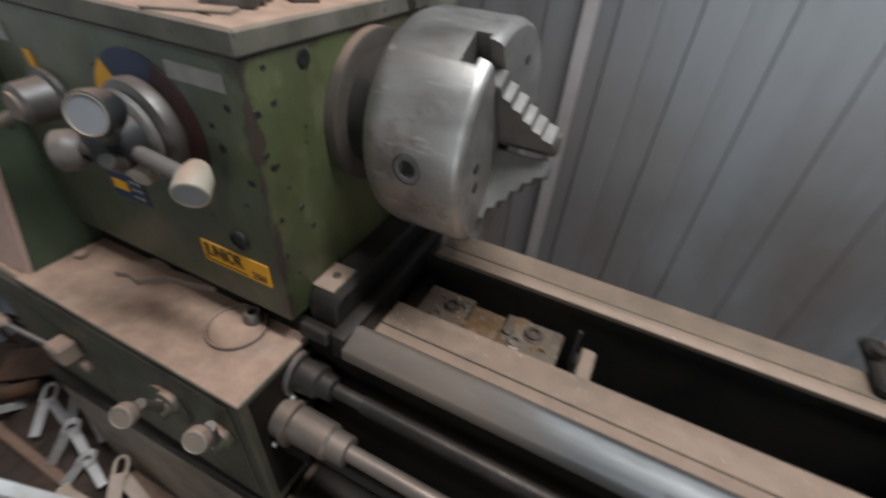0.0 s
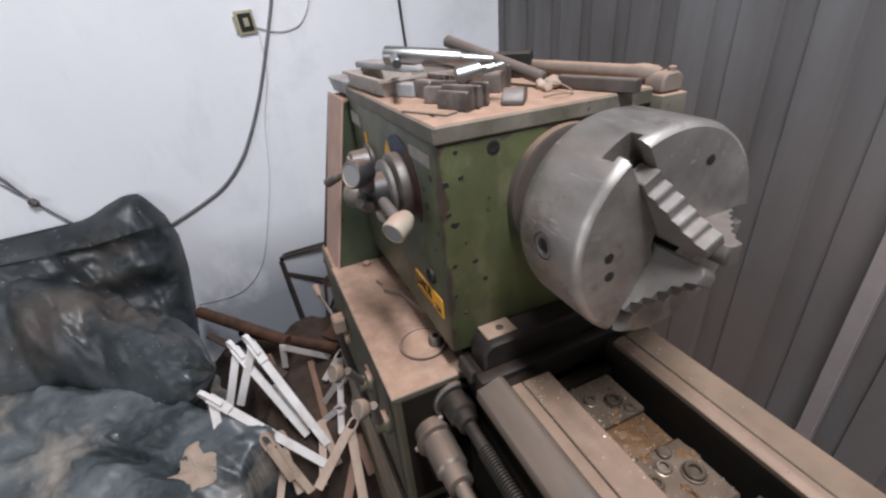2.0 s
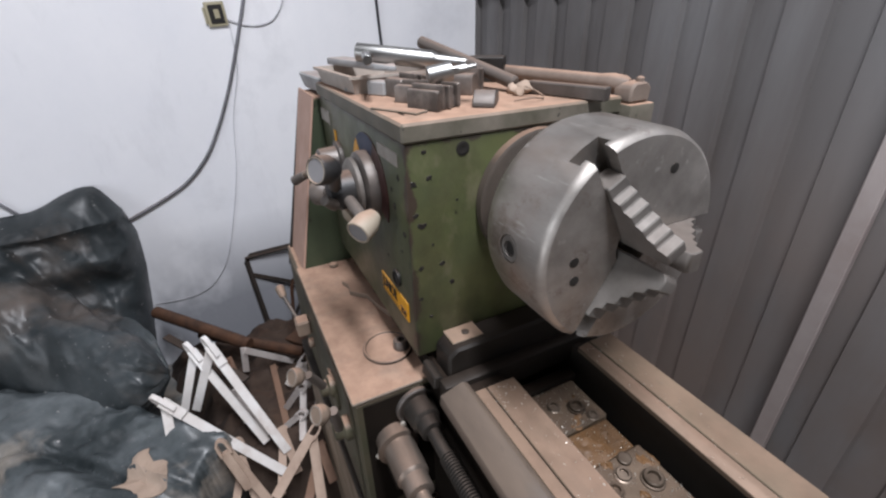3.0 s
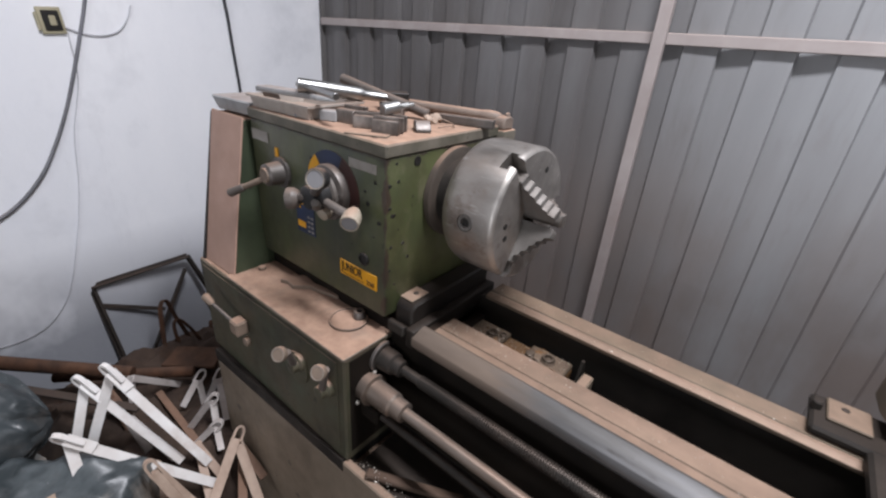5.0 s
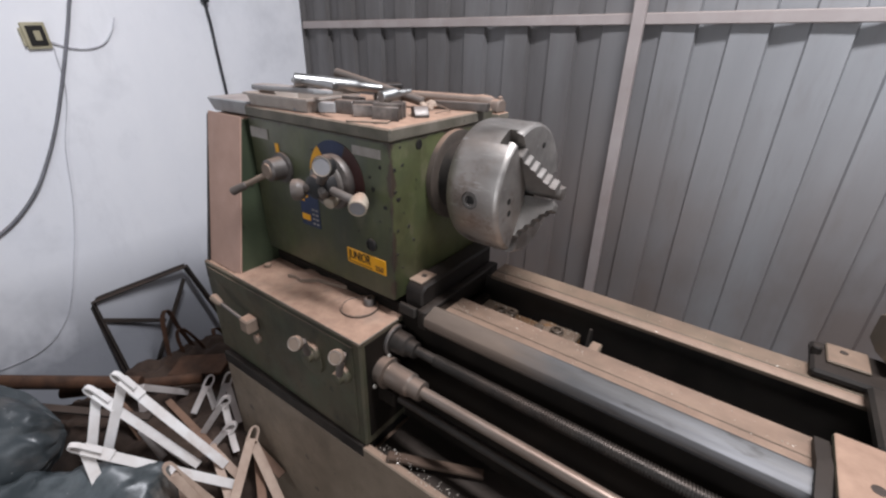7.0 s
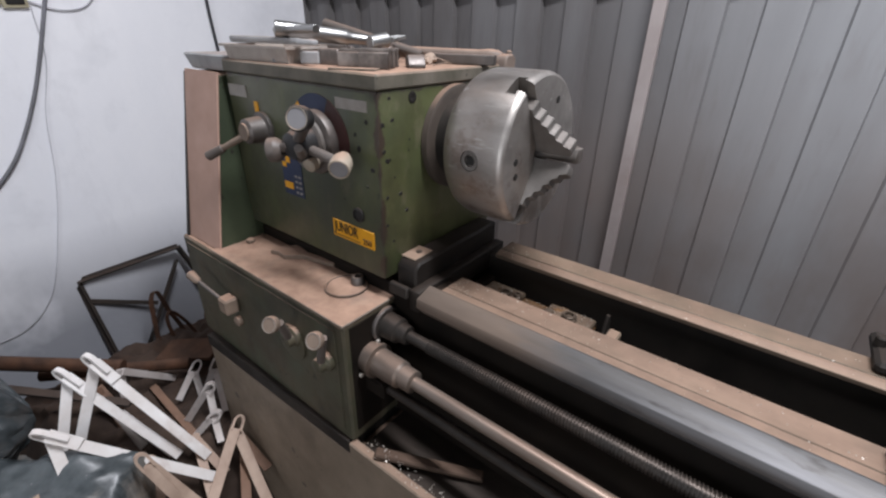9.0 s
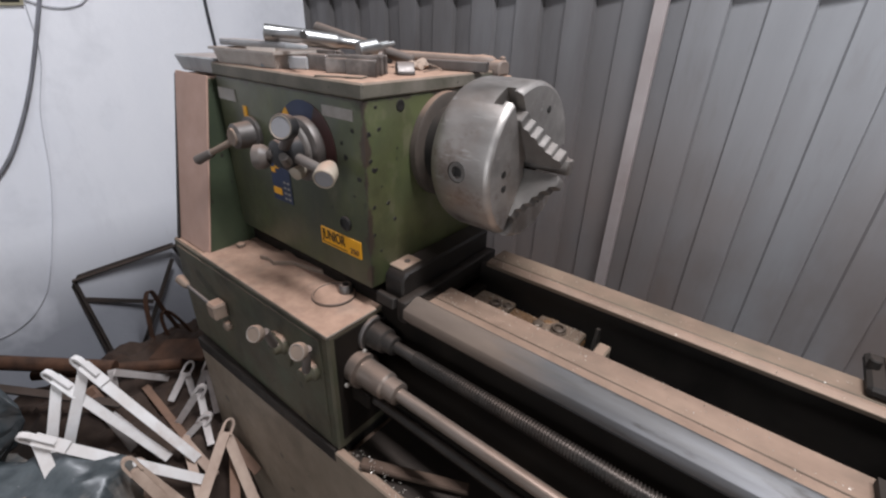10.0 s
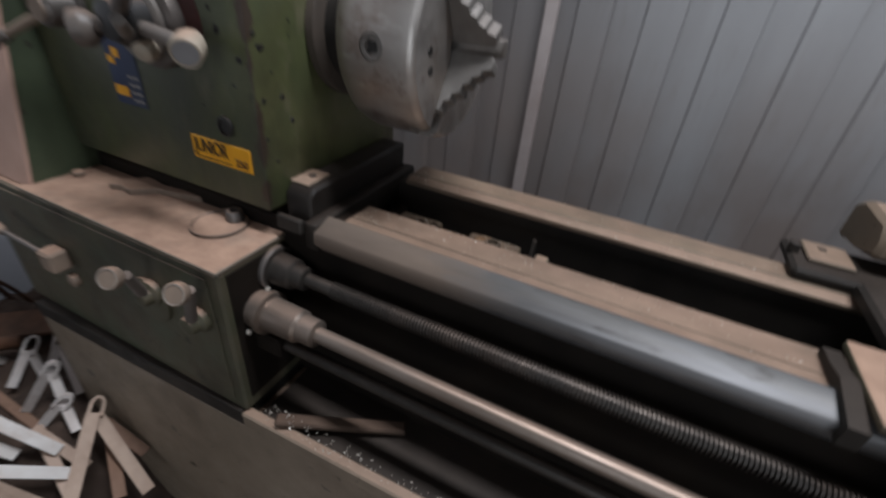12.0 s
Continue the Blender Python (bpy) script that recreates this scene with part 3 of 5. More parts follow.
gap = part("gap_bridge", box(B(), 0.012, 0.240, 0.1115, 0.230, 0.845, 0.871, 0.003), GAP, bed, "oily gap bridge strewn with swarf")
part("bridge_plate", box(B(), 0.012, 0.092, 0.112, 0.228, 0.8712, 0.8838, 0.003), GAP_PLATE, gap, "dusty raised plate")
part("bridge_plate", box(B(), 0.148, 0.240, 0.112, 0.228, 0.8712, 0.8838, 0.003), GAP_PLATE, gap, "dusty raised plate")
part("tab", box(B(), 0.268, 0.290, 0.150, 0.213, 0.845, 0.890, 0.003), STAND, bed, "dusty cast tab")
part("tab", prism(B(), [(0.200, 0.845), (0.236, 0.845), (0.236, 0.875), (0.226, 0.906), (0.220, 0.906)], 0.256, 0.262), BLACK_OIL, bed, "thin black upright tab")
part("bridge_end", box(B(), -0.012, 0.0115, 0.106, 0.24, 0.70, 0.888, 0.003), BED_SIDE, bed)


def nut(name, x, y, z, r, parent, tilt=0):
    """A worn ring nut: a low round body with a raised collar round an open hole."""
    bm = B()
    m = pose(x, y, z, tilt, tilt * 0.6, 20)
    up = m.to_3x3() @ Vector((0, 0, 1))
    revolve(bm, m.translation, up, [(0, r * 1.15), (0.0025, r * 1.15), (0.003, r * 0.98), (r * 0.55, r * 0.95), (r * 0.62, r * 0.86), (r * 0.62, r * 0.60), (r * 0.2, r * 0.55)], 20)
    return part(name, bm, GAP_STEEL, parent)


nut("nut", 0.196, 0.200, 0.884, 0.0135, gap)
nut("nut", 0.174, 0.172, 0.884, 0.010, gap, 8)
nut("nut", 0.062, 0.194, 0.884, 0.012, gap)
nut("nut", 0.046, 0.164, 0.884, 0.009, gap, 10)
nut("nut", 0.186, 0.146, 0.884, 0.0105, gap, -6)
nut("nut", 0.084, 0.206, 0.884, 0.008, gap, 12)
part("bolt_head", revolve(B(), (0.158, 0.190, 0.8835), (0.06, 0.02, 1), [(0, 0.0095), (0.005, 0.0095), (0.006, 0.008)], 18), GAP_STEEL, gap)
# oily clots of chips between the plates
for cx, cy, cz, cr, label in ((0.118, 0.165, 0.866, 0.045, "brown oily clot of chips"), (0.140, 0.200, 0.868, 0.024, "brown oily clot of chips"), (0.150, 0.136, 0.872, 0.020, "brown oily clot of chips"),
                              (0.078, 0.178, 0.880, 0.017, "brown oily clot of chips"), (0.040, 0.200, 0.880, 0.014, "brown oily clot of chips"), (0.170, 0.212, 0.880, 0.018, "brown oily clot of chips"),
                              (0.160, 0.165, 0.880, 0.016, "brown oily clot of chips"), (0.212, 0.176, 0.881, 0.013, "brown oily clot of chips")):
    bm = B()
    bmesh.ops.create_icosphere(bm, subdivisions=4, radius=cr, matrix=Matrix.Translation((cx, cy, cz)) @ Matrix.Diagonal((0.85, 1.1, 0.20, 1)))
    for vtx in bm.verts:
        vtx.co += Vector(noise.noise_vector(vtx.co * 70)) * 0.006 + Vector(noise.noise_vector(vtx.co * 260)) * 0.0022
    part("chip_clot", bm, GAP, gap, label)

# headstock
hs = part("headstock", box(B(), -0.526, -0.081, 0.0, 0.338, 0.95, 1.277, 0.006, seg=2), HS_PAINT, lathe, "chipped dark green headstock casting")
bm = box(B(), -0.528, -0.078, -0.003, 0.342, 1.277, 1.301, 0.003)
part("lid", cut(bm, [box(B(), -0.200, -0.128, 0.019, 0.0235, 1.293, 1.31)]), GREEN_TOP, hs, "dust-covered headstock lid")
part("rear_boss", box(B(), -0.150, -0.062, 0.3425, 0.392, 1.240, 1.2905, 0.004, seg=2), GREEN_TOP, hs, "dusty green boss behind the lid")
part("base", box(B(), -0.53, -0.0815, 0.058, 0.30, 0.905, 0.9495, 0.003), FOOT, hs, "black greasy headstock foot")
bm = prism(B(), [(0.030, 0.905), (0.030, 0.972), (0.044, 0.984), (0.30, 0.984), (0.30, 0.905)], -0.0808, -0.034, 0.004)
part("base", bm, FOOT, hs, "black greasy headstock foot")
part("base", box(B(), -0.0335, -0.010, 0.012, 0.30, 0.900, 0.944, 0.004, seg=2), FOOT, hs, "black greasy lower step of the foot")
bm = prism(B(), [(0.043, 0.9845), (0.045, 0.9870), (0.094, 0.9875), (0.096, 0.9845)], -0.0805, -0.046, 0.0008)
part("foot_ledge", bm, STAND, hs, "dusty clamp pad")
part("foot_bolt", revolve(B(), (-0.062, 0.072, 0.9872), (0, 0, 1), [(0, 0.006), (0.0015, 0.006), (0.002, 0.005)], 12), INK, hs)
bm = prism(B(), [(0.004, 0.925), (0.006, 0.946), (0.013, 0.9475), (0.022, 0.940), (0.022, 0.925)], -0.078, -0.034, 0.002)
part("end_lip", bm, BLACK_OIL, hs, "thin black casting lip")
part("spindle_nose", revolve(B(), (-0.081, 0.193, 1.181), (1, 0, 0), [(0.0, 0.0915), (0.002, 0.0945), (0.014, 0.0945), (0.017, 0.090)], 48), FLANGE, hs, "dust-coated spindle flange")
part("spindle_neck", revolve(B(), (-0.0805, 0.193, 1.181), (1, 0, 0), [(0.016, 0.074), (0.0625, 0.074)], 40), BLACK_OIL, hs, "black spindle neck")


def paint_chip(u, z, r, front, seed):
    """A ragged bare spot, a hair proud of the paint, on the side or on the front of the casting."""
    rnd, bm = random.Random(seed), B()
    n = 11
    ring = []
    for i in range(n):
        a, k = 2 * math.pi * i / n, r * rnd.uniform(0.55, 1.25)
        ring.append((u + k * math.cos(a), z + k * 0.85 * math.sin(a)))
    lo = [bm.verts.new((p, -0.0001, q) if front else (-0.0811, p, q)) for p, q in ring]
    hi = [bm.verts.new((u + (p - u) * 0.9, -0.0007, z + (q - z) * 0.9) if front else (-0.0804, u + (p - u) * 0.9, z + (q - z) * 0.9)) for p, q in ring]
    for i in range(n):
        bm.faces.new((lo[i], lo[(i + 1) % n], hi[(i + 1) % n], hi[i]))
    bm.faces.new(hi)
    return bm


part("screw", revolve(B(), (-0.0812, 0.079, 1.262), (1, 0, 0), [(0, 0.0095), (0.0012, 0.0095), (0.0018, 0.0075), (0.0008, 0.004)], 14), INK, hs)
for k, (u, z, r, front) in enumerate(((0.025, 1.265, 0.0035, 0), (0.031, 1.231, 0.0045, 0), (0.018, 1.168, 0.0062, 0), (0.009, 1.226, 0.0055, 0), (0.047, 1.105, 0.0052, 0),
                                      (0.061, 1.070, 0.0042, 0), (0.010, 1.184, 0.0045, 0), (0.033, 1.137, 0.0028, 0), (0.014, 1.105, 0.0045, 0), (0.012, 1.055, 0.0040, 0),
                                      (0.026, 1.020, 0.0035, 0), (0.30, 1.22, 0.004, 0), (0.070, 1.195, 0.0022, 0), (-0.129, 1.182, 0.0070, 1), (-0.136, 1.205, 0.0042, 1),
                                      (-0.108, 1.229, 0.0050, 1), (-0.098, 1.152, 0.0065, 1), (-0.113, 1.120, 0.0030, 1), (-0.176, 1.085, 0.0030, 1), (-0.30, 1.232, 0.0045, 1))):
    part("paint_chip", paint_chip(u, z, r, front, k), INK, hs)
part("plaque", box(B(), -0.519, -0.453, -0.0018, 0.001, 1.232, 1.255, 0.0006), PLAQUE, hs, "small blank aluminium plaque")
part("plaque", box(B(), -0.179, -0.104, -0.0018, 0.001, 1.2430, 1.2605, 0.0006), PLAQUE, hs, "narrow worn aluminium plaque")
part("chart_plate", box(B(), -0.362, -0.298, -0.0018, 0.001, 1.055, 1.150, 0.0006), BLUE, hs, "small dark blue chart plate")
for x0, x1, z0, z1 in ((-0.358, -0.345, 1.112, 1.122), (-0.345, -0.332, 1.122, 1.134), (-0.358, -0.330, 1.068, 1.082)):
    part("yellow_mark", box(B(), x0, x1, -0.0028, -0.0014, z0, z1), YELLOW, hs)
for i in range(8):
    part("chart_bar", box(B(), -0.322 + 0.012 * (i % 2), -0.314 + 0.012 * (i % 2), -0.0026, -0.0014, 1.062 + 0.011 * (i // 2), 1.066 + 0.011 * (i // 2)), PLAQUE, hs)
part("name_plate", box(B(), -0.215, -0.103, -0.0020, 0.001, 1.0035, 1.0375, 0.0007), YELLOW, hs, "yellow name plate with black lettering")
m = Matrix.Translation((-0.1775, -0.0024, 1.0245)) @ pose(0, 0, 0, 90, 0, 0)
part("lettering", letters("JUNIOR", 0.0225, m @ Matrix.Diagonal((0.84, 1.28, 1, 1))), INK, hs, smooth=False)
m = Matrix.Translation((-0.1205, -0.0024, 1.0135)) @ pose(0, 0, 0, 90, 0, 0)
part("lettering", letters("250", 0.0155, m), MAROON, hs, smooth=False)
part("lettering_bar", box(B(), -0.209, -0.140, -0.0026, -0.0018, 1.0075, 1.0092), INK, hs)
part("drain_plug", revolve(B(), (-0.140, 0.001, 1.063), (0, -1, 0), [(0, 0.014), (0.005, 0.014), (0.006, 0.011), (0.003, 0.010)], 20), INK, hs)

# main speed dial, on the headstock's front
DC = Vector((-0.232, 0.0, 1.180))


def sector(bm, r0, r1, a0, a1, y, t, n=14):
    inn, out, inn2, out2 = [], [], [], []
    for i in range(n + 1):
        a = radians(a0 + (a1 - a0) * i / n)
        for lst, r, yy in ((inn, r0, y), (out, r1, y), (inn2, r0, y + t), (out2, r1, y + t)):
            lst.append(bm.verts.new((DC.x + r * math.cos(a), yy, DC.z + r * math.sin(a))))
    for i in range(n):
        bm.faces.new((inn[i], out[i], out[i + 1], inn[i + 1]))
        bm.faces.new((out[i], out2[i], out2[i + 1], out[i + 1]))
        bm.faces.new((inn[i], inn[i + 1], inn2[i + 1], inn2[i]))
    return bm


part("dial_band", sector(B(), 0.046, 0.081, 128, 196, -0.002, 0.002), YELLOW, hs, "yellow speed band")
part("dial_band", sector(B(), 0.046, 0.081, 66, 127, -0.002, 0.002), BLUE, hs, "blue speed band")
part("dial_band", sector(B(), 0.046, 0.081, -25, 65, -0.002, 0.002), MAROON, hs, "dark red speed band")
part("dial", revolve(B(), (DC.x, 0.001, DC.z), (0, -1, 0), [(0, 0.055), (0.012, 0.056), (0.018, 0.054), (0.022, 0.046), (0.024, 0.040)], 40), DULL, hs, "dark round dial skirt")
part("dial_ring", revolve(B(), (DC.x, -0.0235, DC.z), (0, -1, 0), [(0, 0.047), (0.006, 0.047), (0.010, 0.041), (0.011, 0.030)], 40), JAW, hs, "bright worn dial ring")
hub = revolve(B(), (DC.x + 0.012, -0.034, DC.z + 0.004), (0, -1, 0), [(0, 0.030), (0.020, 0.029), (0.026, 0.024), (0.034, 0.022), (0.036, 0.016)], 28)
part("dial_hub", hub, BLACK_KNOB, hs, "black dial hub")


def knob(centre, axis, r, length, body, cap, parent, name="knob", label="", rim=None):
    """A drum knob: a waisted body with a rim and a sunk cap; centre is its outer face."""
    ax = Vector(axis).normalized()
    c = Vector(centre) - ax * length
    rim = rim or body
    part(name, revolve(B(), c, ax, [(0, r * 0.62), (length * 0.18, r * 0.80), (length * 0.40, r * 0.97), (length * 0.5, r), (length * 0.95, r), (length, r * 0.95), (length, r * 0.84), (length - 0.002, r * 0.82)], 24), body, parent, label)
    part(name + "_cap", revolve(B(), c + ax * (length - 0.0022), ax, [(0, r * 0.80), (0.0016, r * 0.79)], 24), cap, parent)
    part(name + "_rim", revolve(B(), c + ax * (length - 0.0024), ax, [(0, r * 0.84), (0.0028, r * 0.88), (0.0030, r * 0.84), (0.0012, r * 0.81)], 24), rim, parent)


KA, KB = Vector((-0.157, -0.092, 1.240)), Vector((-0.110, -0.060, 1.164))
HC = Vector((DC.x + 0.012, -0.058, DC.z + 0.004))
part("dial_arm", rod(B(), HC, (KA.x - 0.012, -0.066, KA.z - 0.010), 0.010, 0.008), DULL, hs)
knob(KA, (0.45, -0.85, 0.2), 0.0195, 0.034, BLACK_KNOB, KNOB_CAP, hs, "knob", "dark drum knob with a grey cap", KNOB)
part("dial_arm", rod(B(), HC + Vector((0.01, 0.012, -0.004)), KB - Vector((0.012, -0.018, -0.004)), 0.009, 0.008), JAW, hs)
knob(KB, (0.55, -0.8, -0.28), 0.0175, 0.038, KNOB, KNOB_CAP, hs, "knob", "cream drum knob with a grey cap")
part("grip_neck", rod(B(), HC + Vector((-0.010, -0.004, 0.0)), (-0.256, -0.062, 1.174), 0.010, 0.008), HANDLE, hs)
knob((-0.274, -0.074, 1.170), (-0.80, -0.58, -0.10), 0.021, 0.024, HANDLE, HANDLE, hs, "grip", "dusty brown drum grip", HANDLE)
part("grip_stud", revolve(B(), (-0.206, -0.030, 1.158), (0.25, -0.9, -0.3), [(0, 0.009), (0.012, 0.0135), (0.022, 0.012), (0.025, 0.007)], 16), KNOB, hs, "stubby dusty stud")
part("hub_screw", rod(B(), HC + Vector((0.030, -0.010, -0.008)), HC + Vector((0.046, -0.026, 0.008)), 0.0085, 0.007, bev=0.001), JAW, hs)

# second selector
part("selector", revolve(B(), (-0.408, 0.001, 1.177), (0, -1, 0), [(0, 0.034), (0.008, 0.034), (0.010, 0.026), (0.040, 0.024), (0.044, 0.019)], 28), DULL, hs, "small round selector")
part("selector_face", revolve(B(), (-0.408, -0.043, 1.177), (0, -1, 0), [(0, 0.017), (0.003, 0.016)], 24), DUSTY_KNOB, hs)
part("selector_lever", rod(B(), (-0.412, -0.034, 1.171), (-0.474, -0.062, 1.137), 0.0070, 0.0060), DUSTY_KNOB, hs)
part("selector_grip", rod(B(), (-0.470, -0.060, 1.139), (-0.506, -0.078, 1.119), 0.0085, 0.010, bev=0.002), HANDLE, hs)
part("yellow_mark", box(B(), -0.430, -0.418, -0.0018, 0.001, 1.208, 1.228), YELLOW, hs)

# chuck, its jaws in slots, key sockets between them
CX, CY, CZ, CR = 0.104, 0.193, 1.181, 0.127
body = revolve(B(), (-0.018, CY, CZ), (1, 0, 0), [(0, 0.060), (0, 0.108), (0.004, 0.114), (0.012, 0.1215), (0.020, 0.1245), (0.030, CR), (0.112, CR), (0.119, CR - 0.003), (0.122, CR - 0.007), (0.122, 0.026), (0.060, 0.026)], 96)
JAWS = (120, 240, 0)
cutters = []
for a in JAWS:
    m = Matrix.Translation((CX, CY, CZ)) @ Matrix.Rotation(radians(a), 4, "X")
    cutters.append(box(B(), -0.030, 0.02, 0.0, 0.14, -0.0125, 0.0125, m=m))
    cutters.append(box(B(), -0.030, -0.014, 0.0, 0.14, -0.020, 0.020, m=m))
    k = Matrix.Translation((CX - 0.058, CY, CZ)) @ Matrix.Rotation(radians(a + 60), 4, "X")
    cutters.append(revolve(B(), k @ Vector((0, CR - 0.006, 0)), k.to_3x3() @ Vector((0, 1, 0)), [(0, 0.0165), (0.02, 0.0165)], 28))
body = cut(body, cutters)
chuck = part("chuck", body, CHUCK, lathe, "worn steel three-jaw chuck")
for a in JAWS:
    m = Matrix.Translation((CX, CY, CZ)) @ Matrix.Rotation(radians(a), 4, "X")
    bm = B()
    prof = [(0.012, -0.020), (0.012, 0.056), (0.018, 0.060), (0.030, 0.060), (0.032, 0.047), (0.040, 0.047), (0.042, 0.036), (0.052, 0.036), (0.054, 0.026), (0.066, 0.026), (0.068, 0.015), (0.078, 0.015), (0.080, 0.005), (0.094, 0.005), (0.096, -0.020)]
    lo = [bm.verts.new(m @ Vector((x, r, -0.0118))) for r, x in prof]
    hi = [bm.verts.new(m @ Vector((x, r, 0.0118))) for r, x in prof]
    n = len(prof)
    for i in range(n):
        bm.faces.new((lo[i], lo[(i + 1) % n], hi[(i + 1) % n], hi[i]))
    bm.faces.new(lo), bm.faces.new(hi)
    bevel(bm, lo + hi, 0.0012)
    part("jaw", bm, JAW, chuck, "stepped steel chuck jaw")
    k = Matrix.Translation((CX - 0.058, CY, CZ)) @ Matrix.Rotation(radians(a + 60), 4, "X")
    sock = revolve(B(), k @ Vector((0, CR - 0.0058, 0)), k.to_3x3() @ Vector((0, 1, 0)), [(-0.004, 0.0155), (0.0042, 0.0155), (0.0050, 0.0145), (0.0050, 0.0095), (-0.003, 0.0085)], 28)
    part("key_socket", sock, JAW, chuck, "square key socket")
    # a black block stands in for the dark inside the square hole
    hole = box(B(), -0.0068, 0.0068, CR - 0.0095, CR - 0.0040, -0.0068, 0.0068, 0.0, k)
    part("socket_dark", hole, INK, chuck, "black square block drawn as the socket's dark hole")
for a, r in ((180, 0.085), (196, 0.085), (64, 0.09), (300, 0.085)):
    m = Matrix.Translation((CX, CY, CZ)) @ Matrix.Rotation(radians(a), 4, "X")
    part("face_screw", revolve(B(), m @ Vector((0, r, 0)), (1, 0, 0), [(-0.002, 0.006), (0.0008, 0.006), (0.0012, 0.004)], 12), INK, chuck)

# end guard with its sloping front
def lean(bm):
    """The guard's sides lean out towards its top."""
    for v in bm.verts:
        v.co.x -= 0.024 * (v.co.z - 0.905) / 0.365
    return bm


bm = prism(B(), [(-0.010, 1.270), (-0.092, 0.905), (-0.104, 0.66), (0.33, 0.66), (0.33, 1.270)], -0.650, -0.514, 0.004)
guard = part("end_guard", lean(bm), GREEN, lathe, "green change-gear guard")
bm = prism(B(), [(-0.0125, 1.274), (-0.0955, 0.905), (-0.0915, 0.905), (-0.0085, 1.274)], -0.654, -0.512)
part("front_cover", lean(bm), COVER, guard, "dusty beige guard front")
bm = prism(B(), [(-0.0125, 1.268), (-0.112, 0.86), (-0.106, 0.86), (-0.004, 1.268)], -0.662, -0.6545)
part("edge_strip", lean(bm), INK, guard, "black edge strip")

# feed gearbox
gb = part("gearbox", box(B(), -0.672, -0.079, -0.107, 0.30, 0.628, 0.903, 0.004), GB_PAINT, lathe, "grimy olive-green feed gearbox")
part("gearbox_lid", box(B(), -0.526, -0.077, -0.109, 0.06, 0.9034, 0.909, 0.0015), GREEN_TOP, gb, "dust-covered gearbox lid")
part("front_plate", box(B(), -0.655, -0.100, -0.1094, -0.1065, 0.650, 0.890, 0.0015), GB_PAINT, gb)
# thin near-black sheet added to darken the gearbox's end face
part("end_sheet", box(B(), -0.0788, -0.0772, -0.094, 0.05, 0.652, 0.896, 0.0005), BED_SIDE, gb, "near-black sheet over the gearbox end")
# black block that fills the same shaded gap further in
part("foot", box(B(), -0.650, -0.085, -0.088, 0.25, 0.6015, 0.6408), INK, gb)


def lever_knob(hubc, kc, parent, r=0.0152):
    h, k = Vector(hubc), Vector(kc)
    part("lever_hub", revolve(B(), (h.x, -0.1095, h.z), (0, -1, 0), [(0, 0.021), (0.010, 0.021), (0.014, 0.015), (0.026, 0.014), (0.028, 0.010)], 22), GB_PAINT, parent)
    part("lever_arm", rod(B(), (h.x, -0.126, h.z), (k.x - 0.010, k.y + 0.026, k.z - 0.014), 0.008, 0.007), HANDLE, parent)
    knob(k, (0.30, -0.80, 0.42), r, 0.020, DUSTY_KNOB, DUSTY_KNOB, parent, "knob", "dust-coated round knob", PLAQUE)


lever_knob((-0.128, 0, 0.812), (-0.088, -0.160, 0.905), gb)
lever_knob((-0.222, 0, 0.822), (-0.188, -0.178, 0.900), gb)
part("lever_disc", revolve(B(), (-0.236, -0.1095, 0.800), (0, -1, 0), [(0, 0.040), (0.005, 0.040), (0.007, 0.034)], 30), GB_PAINT, gb)
part("lever_hub", box(B(), -0.478, -0.442, -0.140, -0.109, 0.780, 0.818, 0.004), DUSTY_KNOB, gb)
part("lever_arm", rod(B(), (-0.460, -0.130, 0.806), (-0.540, -0.150, 0.846), 0.0045), DULL, gb)
part("lever_grip", revolve(B(), (-0.530, -0.148, 0.840), (-0.86, -0.1, 0.36), [(0, 0.006), (0.008, 0.009), (0.030, 0.011), (0.034, 0.008)], 18), DUSTY_KNOB, gb, "pale lever grip")
part("lever_hub", revolve(B(), (-0.452, -0.1095, 0.752), (0, -1, 0), [(0, 0.012), (0.010, 0.012), (0.012, 0.008)], 18), DUSTY_KNOB, gb)

# lead screw with its thread, feed rod and control rod
ls = part("lead_screw_bush", revolve(B(), (-0.079, -0.008, 0.861), (1, 0, 0), [(0, 0.033), (0.008, 0.033), (0.010, 0.026), (0.040, 0.024), (0.044, 0.019), (0.062, 0.018), (0.064, 0.014)], 30), SCREWM, lathe, "greasy lead-screw bush")
part("bush_rim", revolve(B(), (-0.0785, -0.008, 0.861), (1, 0, 0), [(0.0, 0.036), (0.006, 0.036), (0.008, 0.034)], 30), DULL, ls)
part("lead_screw", rod(B(), (-0.015, -0.008, 0.861), (1.65, -0.008, 0.861), 0.0105, seg=14), SCREWM, ls, "oily lead screw")
bm = B()
turn, P0, P1 = 12, None, None
n = int((0.70 - 0.03) / 0.0048) * turn
prev = None
for i in range(n + 1):
    a, x = 2 * math.pi * i / turn, 0.03 + 0.0048 * i / turn
    ring = [bm.verts.new((x + dx, -0.008 + r * math.cos(a), 0.861 + r * math.sin(a))) for dx, r in ((-0.0018, 0.0100), (-0.0007, 0.0130), (0.0007, 0.0130), (0.0018, 0.0100))]
    if prev:
        for j in range(3):
            bm.faces.new((prev[j], prev[j + 1], ring[j + 1], ring[j]))
    prev = ring
part("screw_thread", bm, SCREWM, ls, "trapezoidal screw thread")
FY, FZ = -0.0515, 0.811
fr = part("feed_rod_boss", revolve(B(), (-0.079, FY, FZ), (1, 0, 0), [(0, 0.030), (0.018, 0.030), (0.020, 0.034), (0.026, 0.034), (0.028, 0.026), (0.082, 0.025), (0.086, 0.022), (0.087, 0.021), (0.112, 0.0205), (0.114, 0.015)], 30), RODM, lathe, "dusty feed-rod coupling")
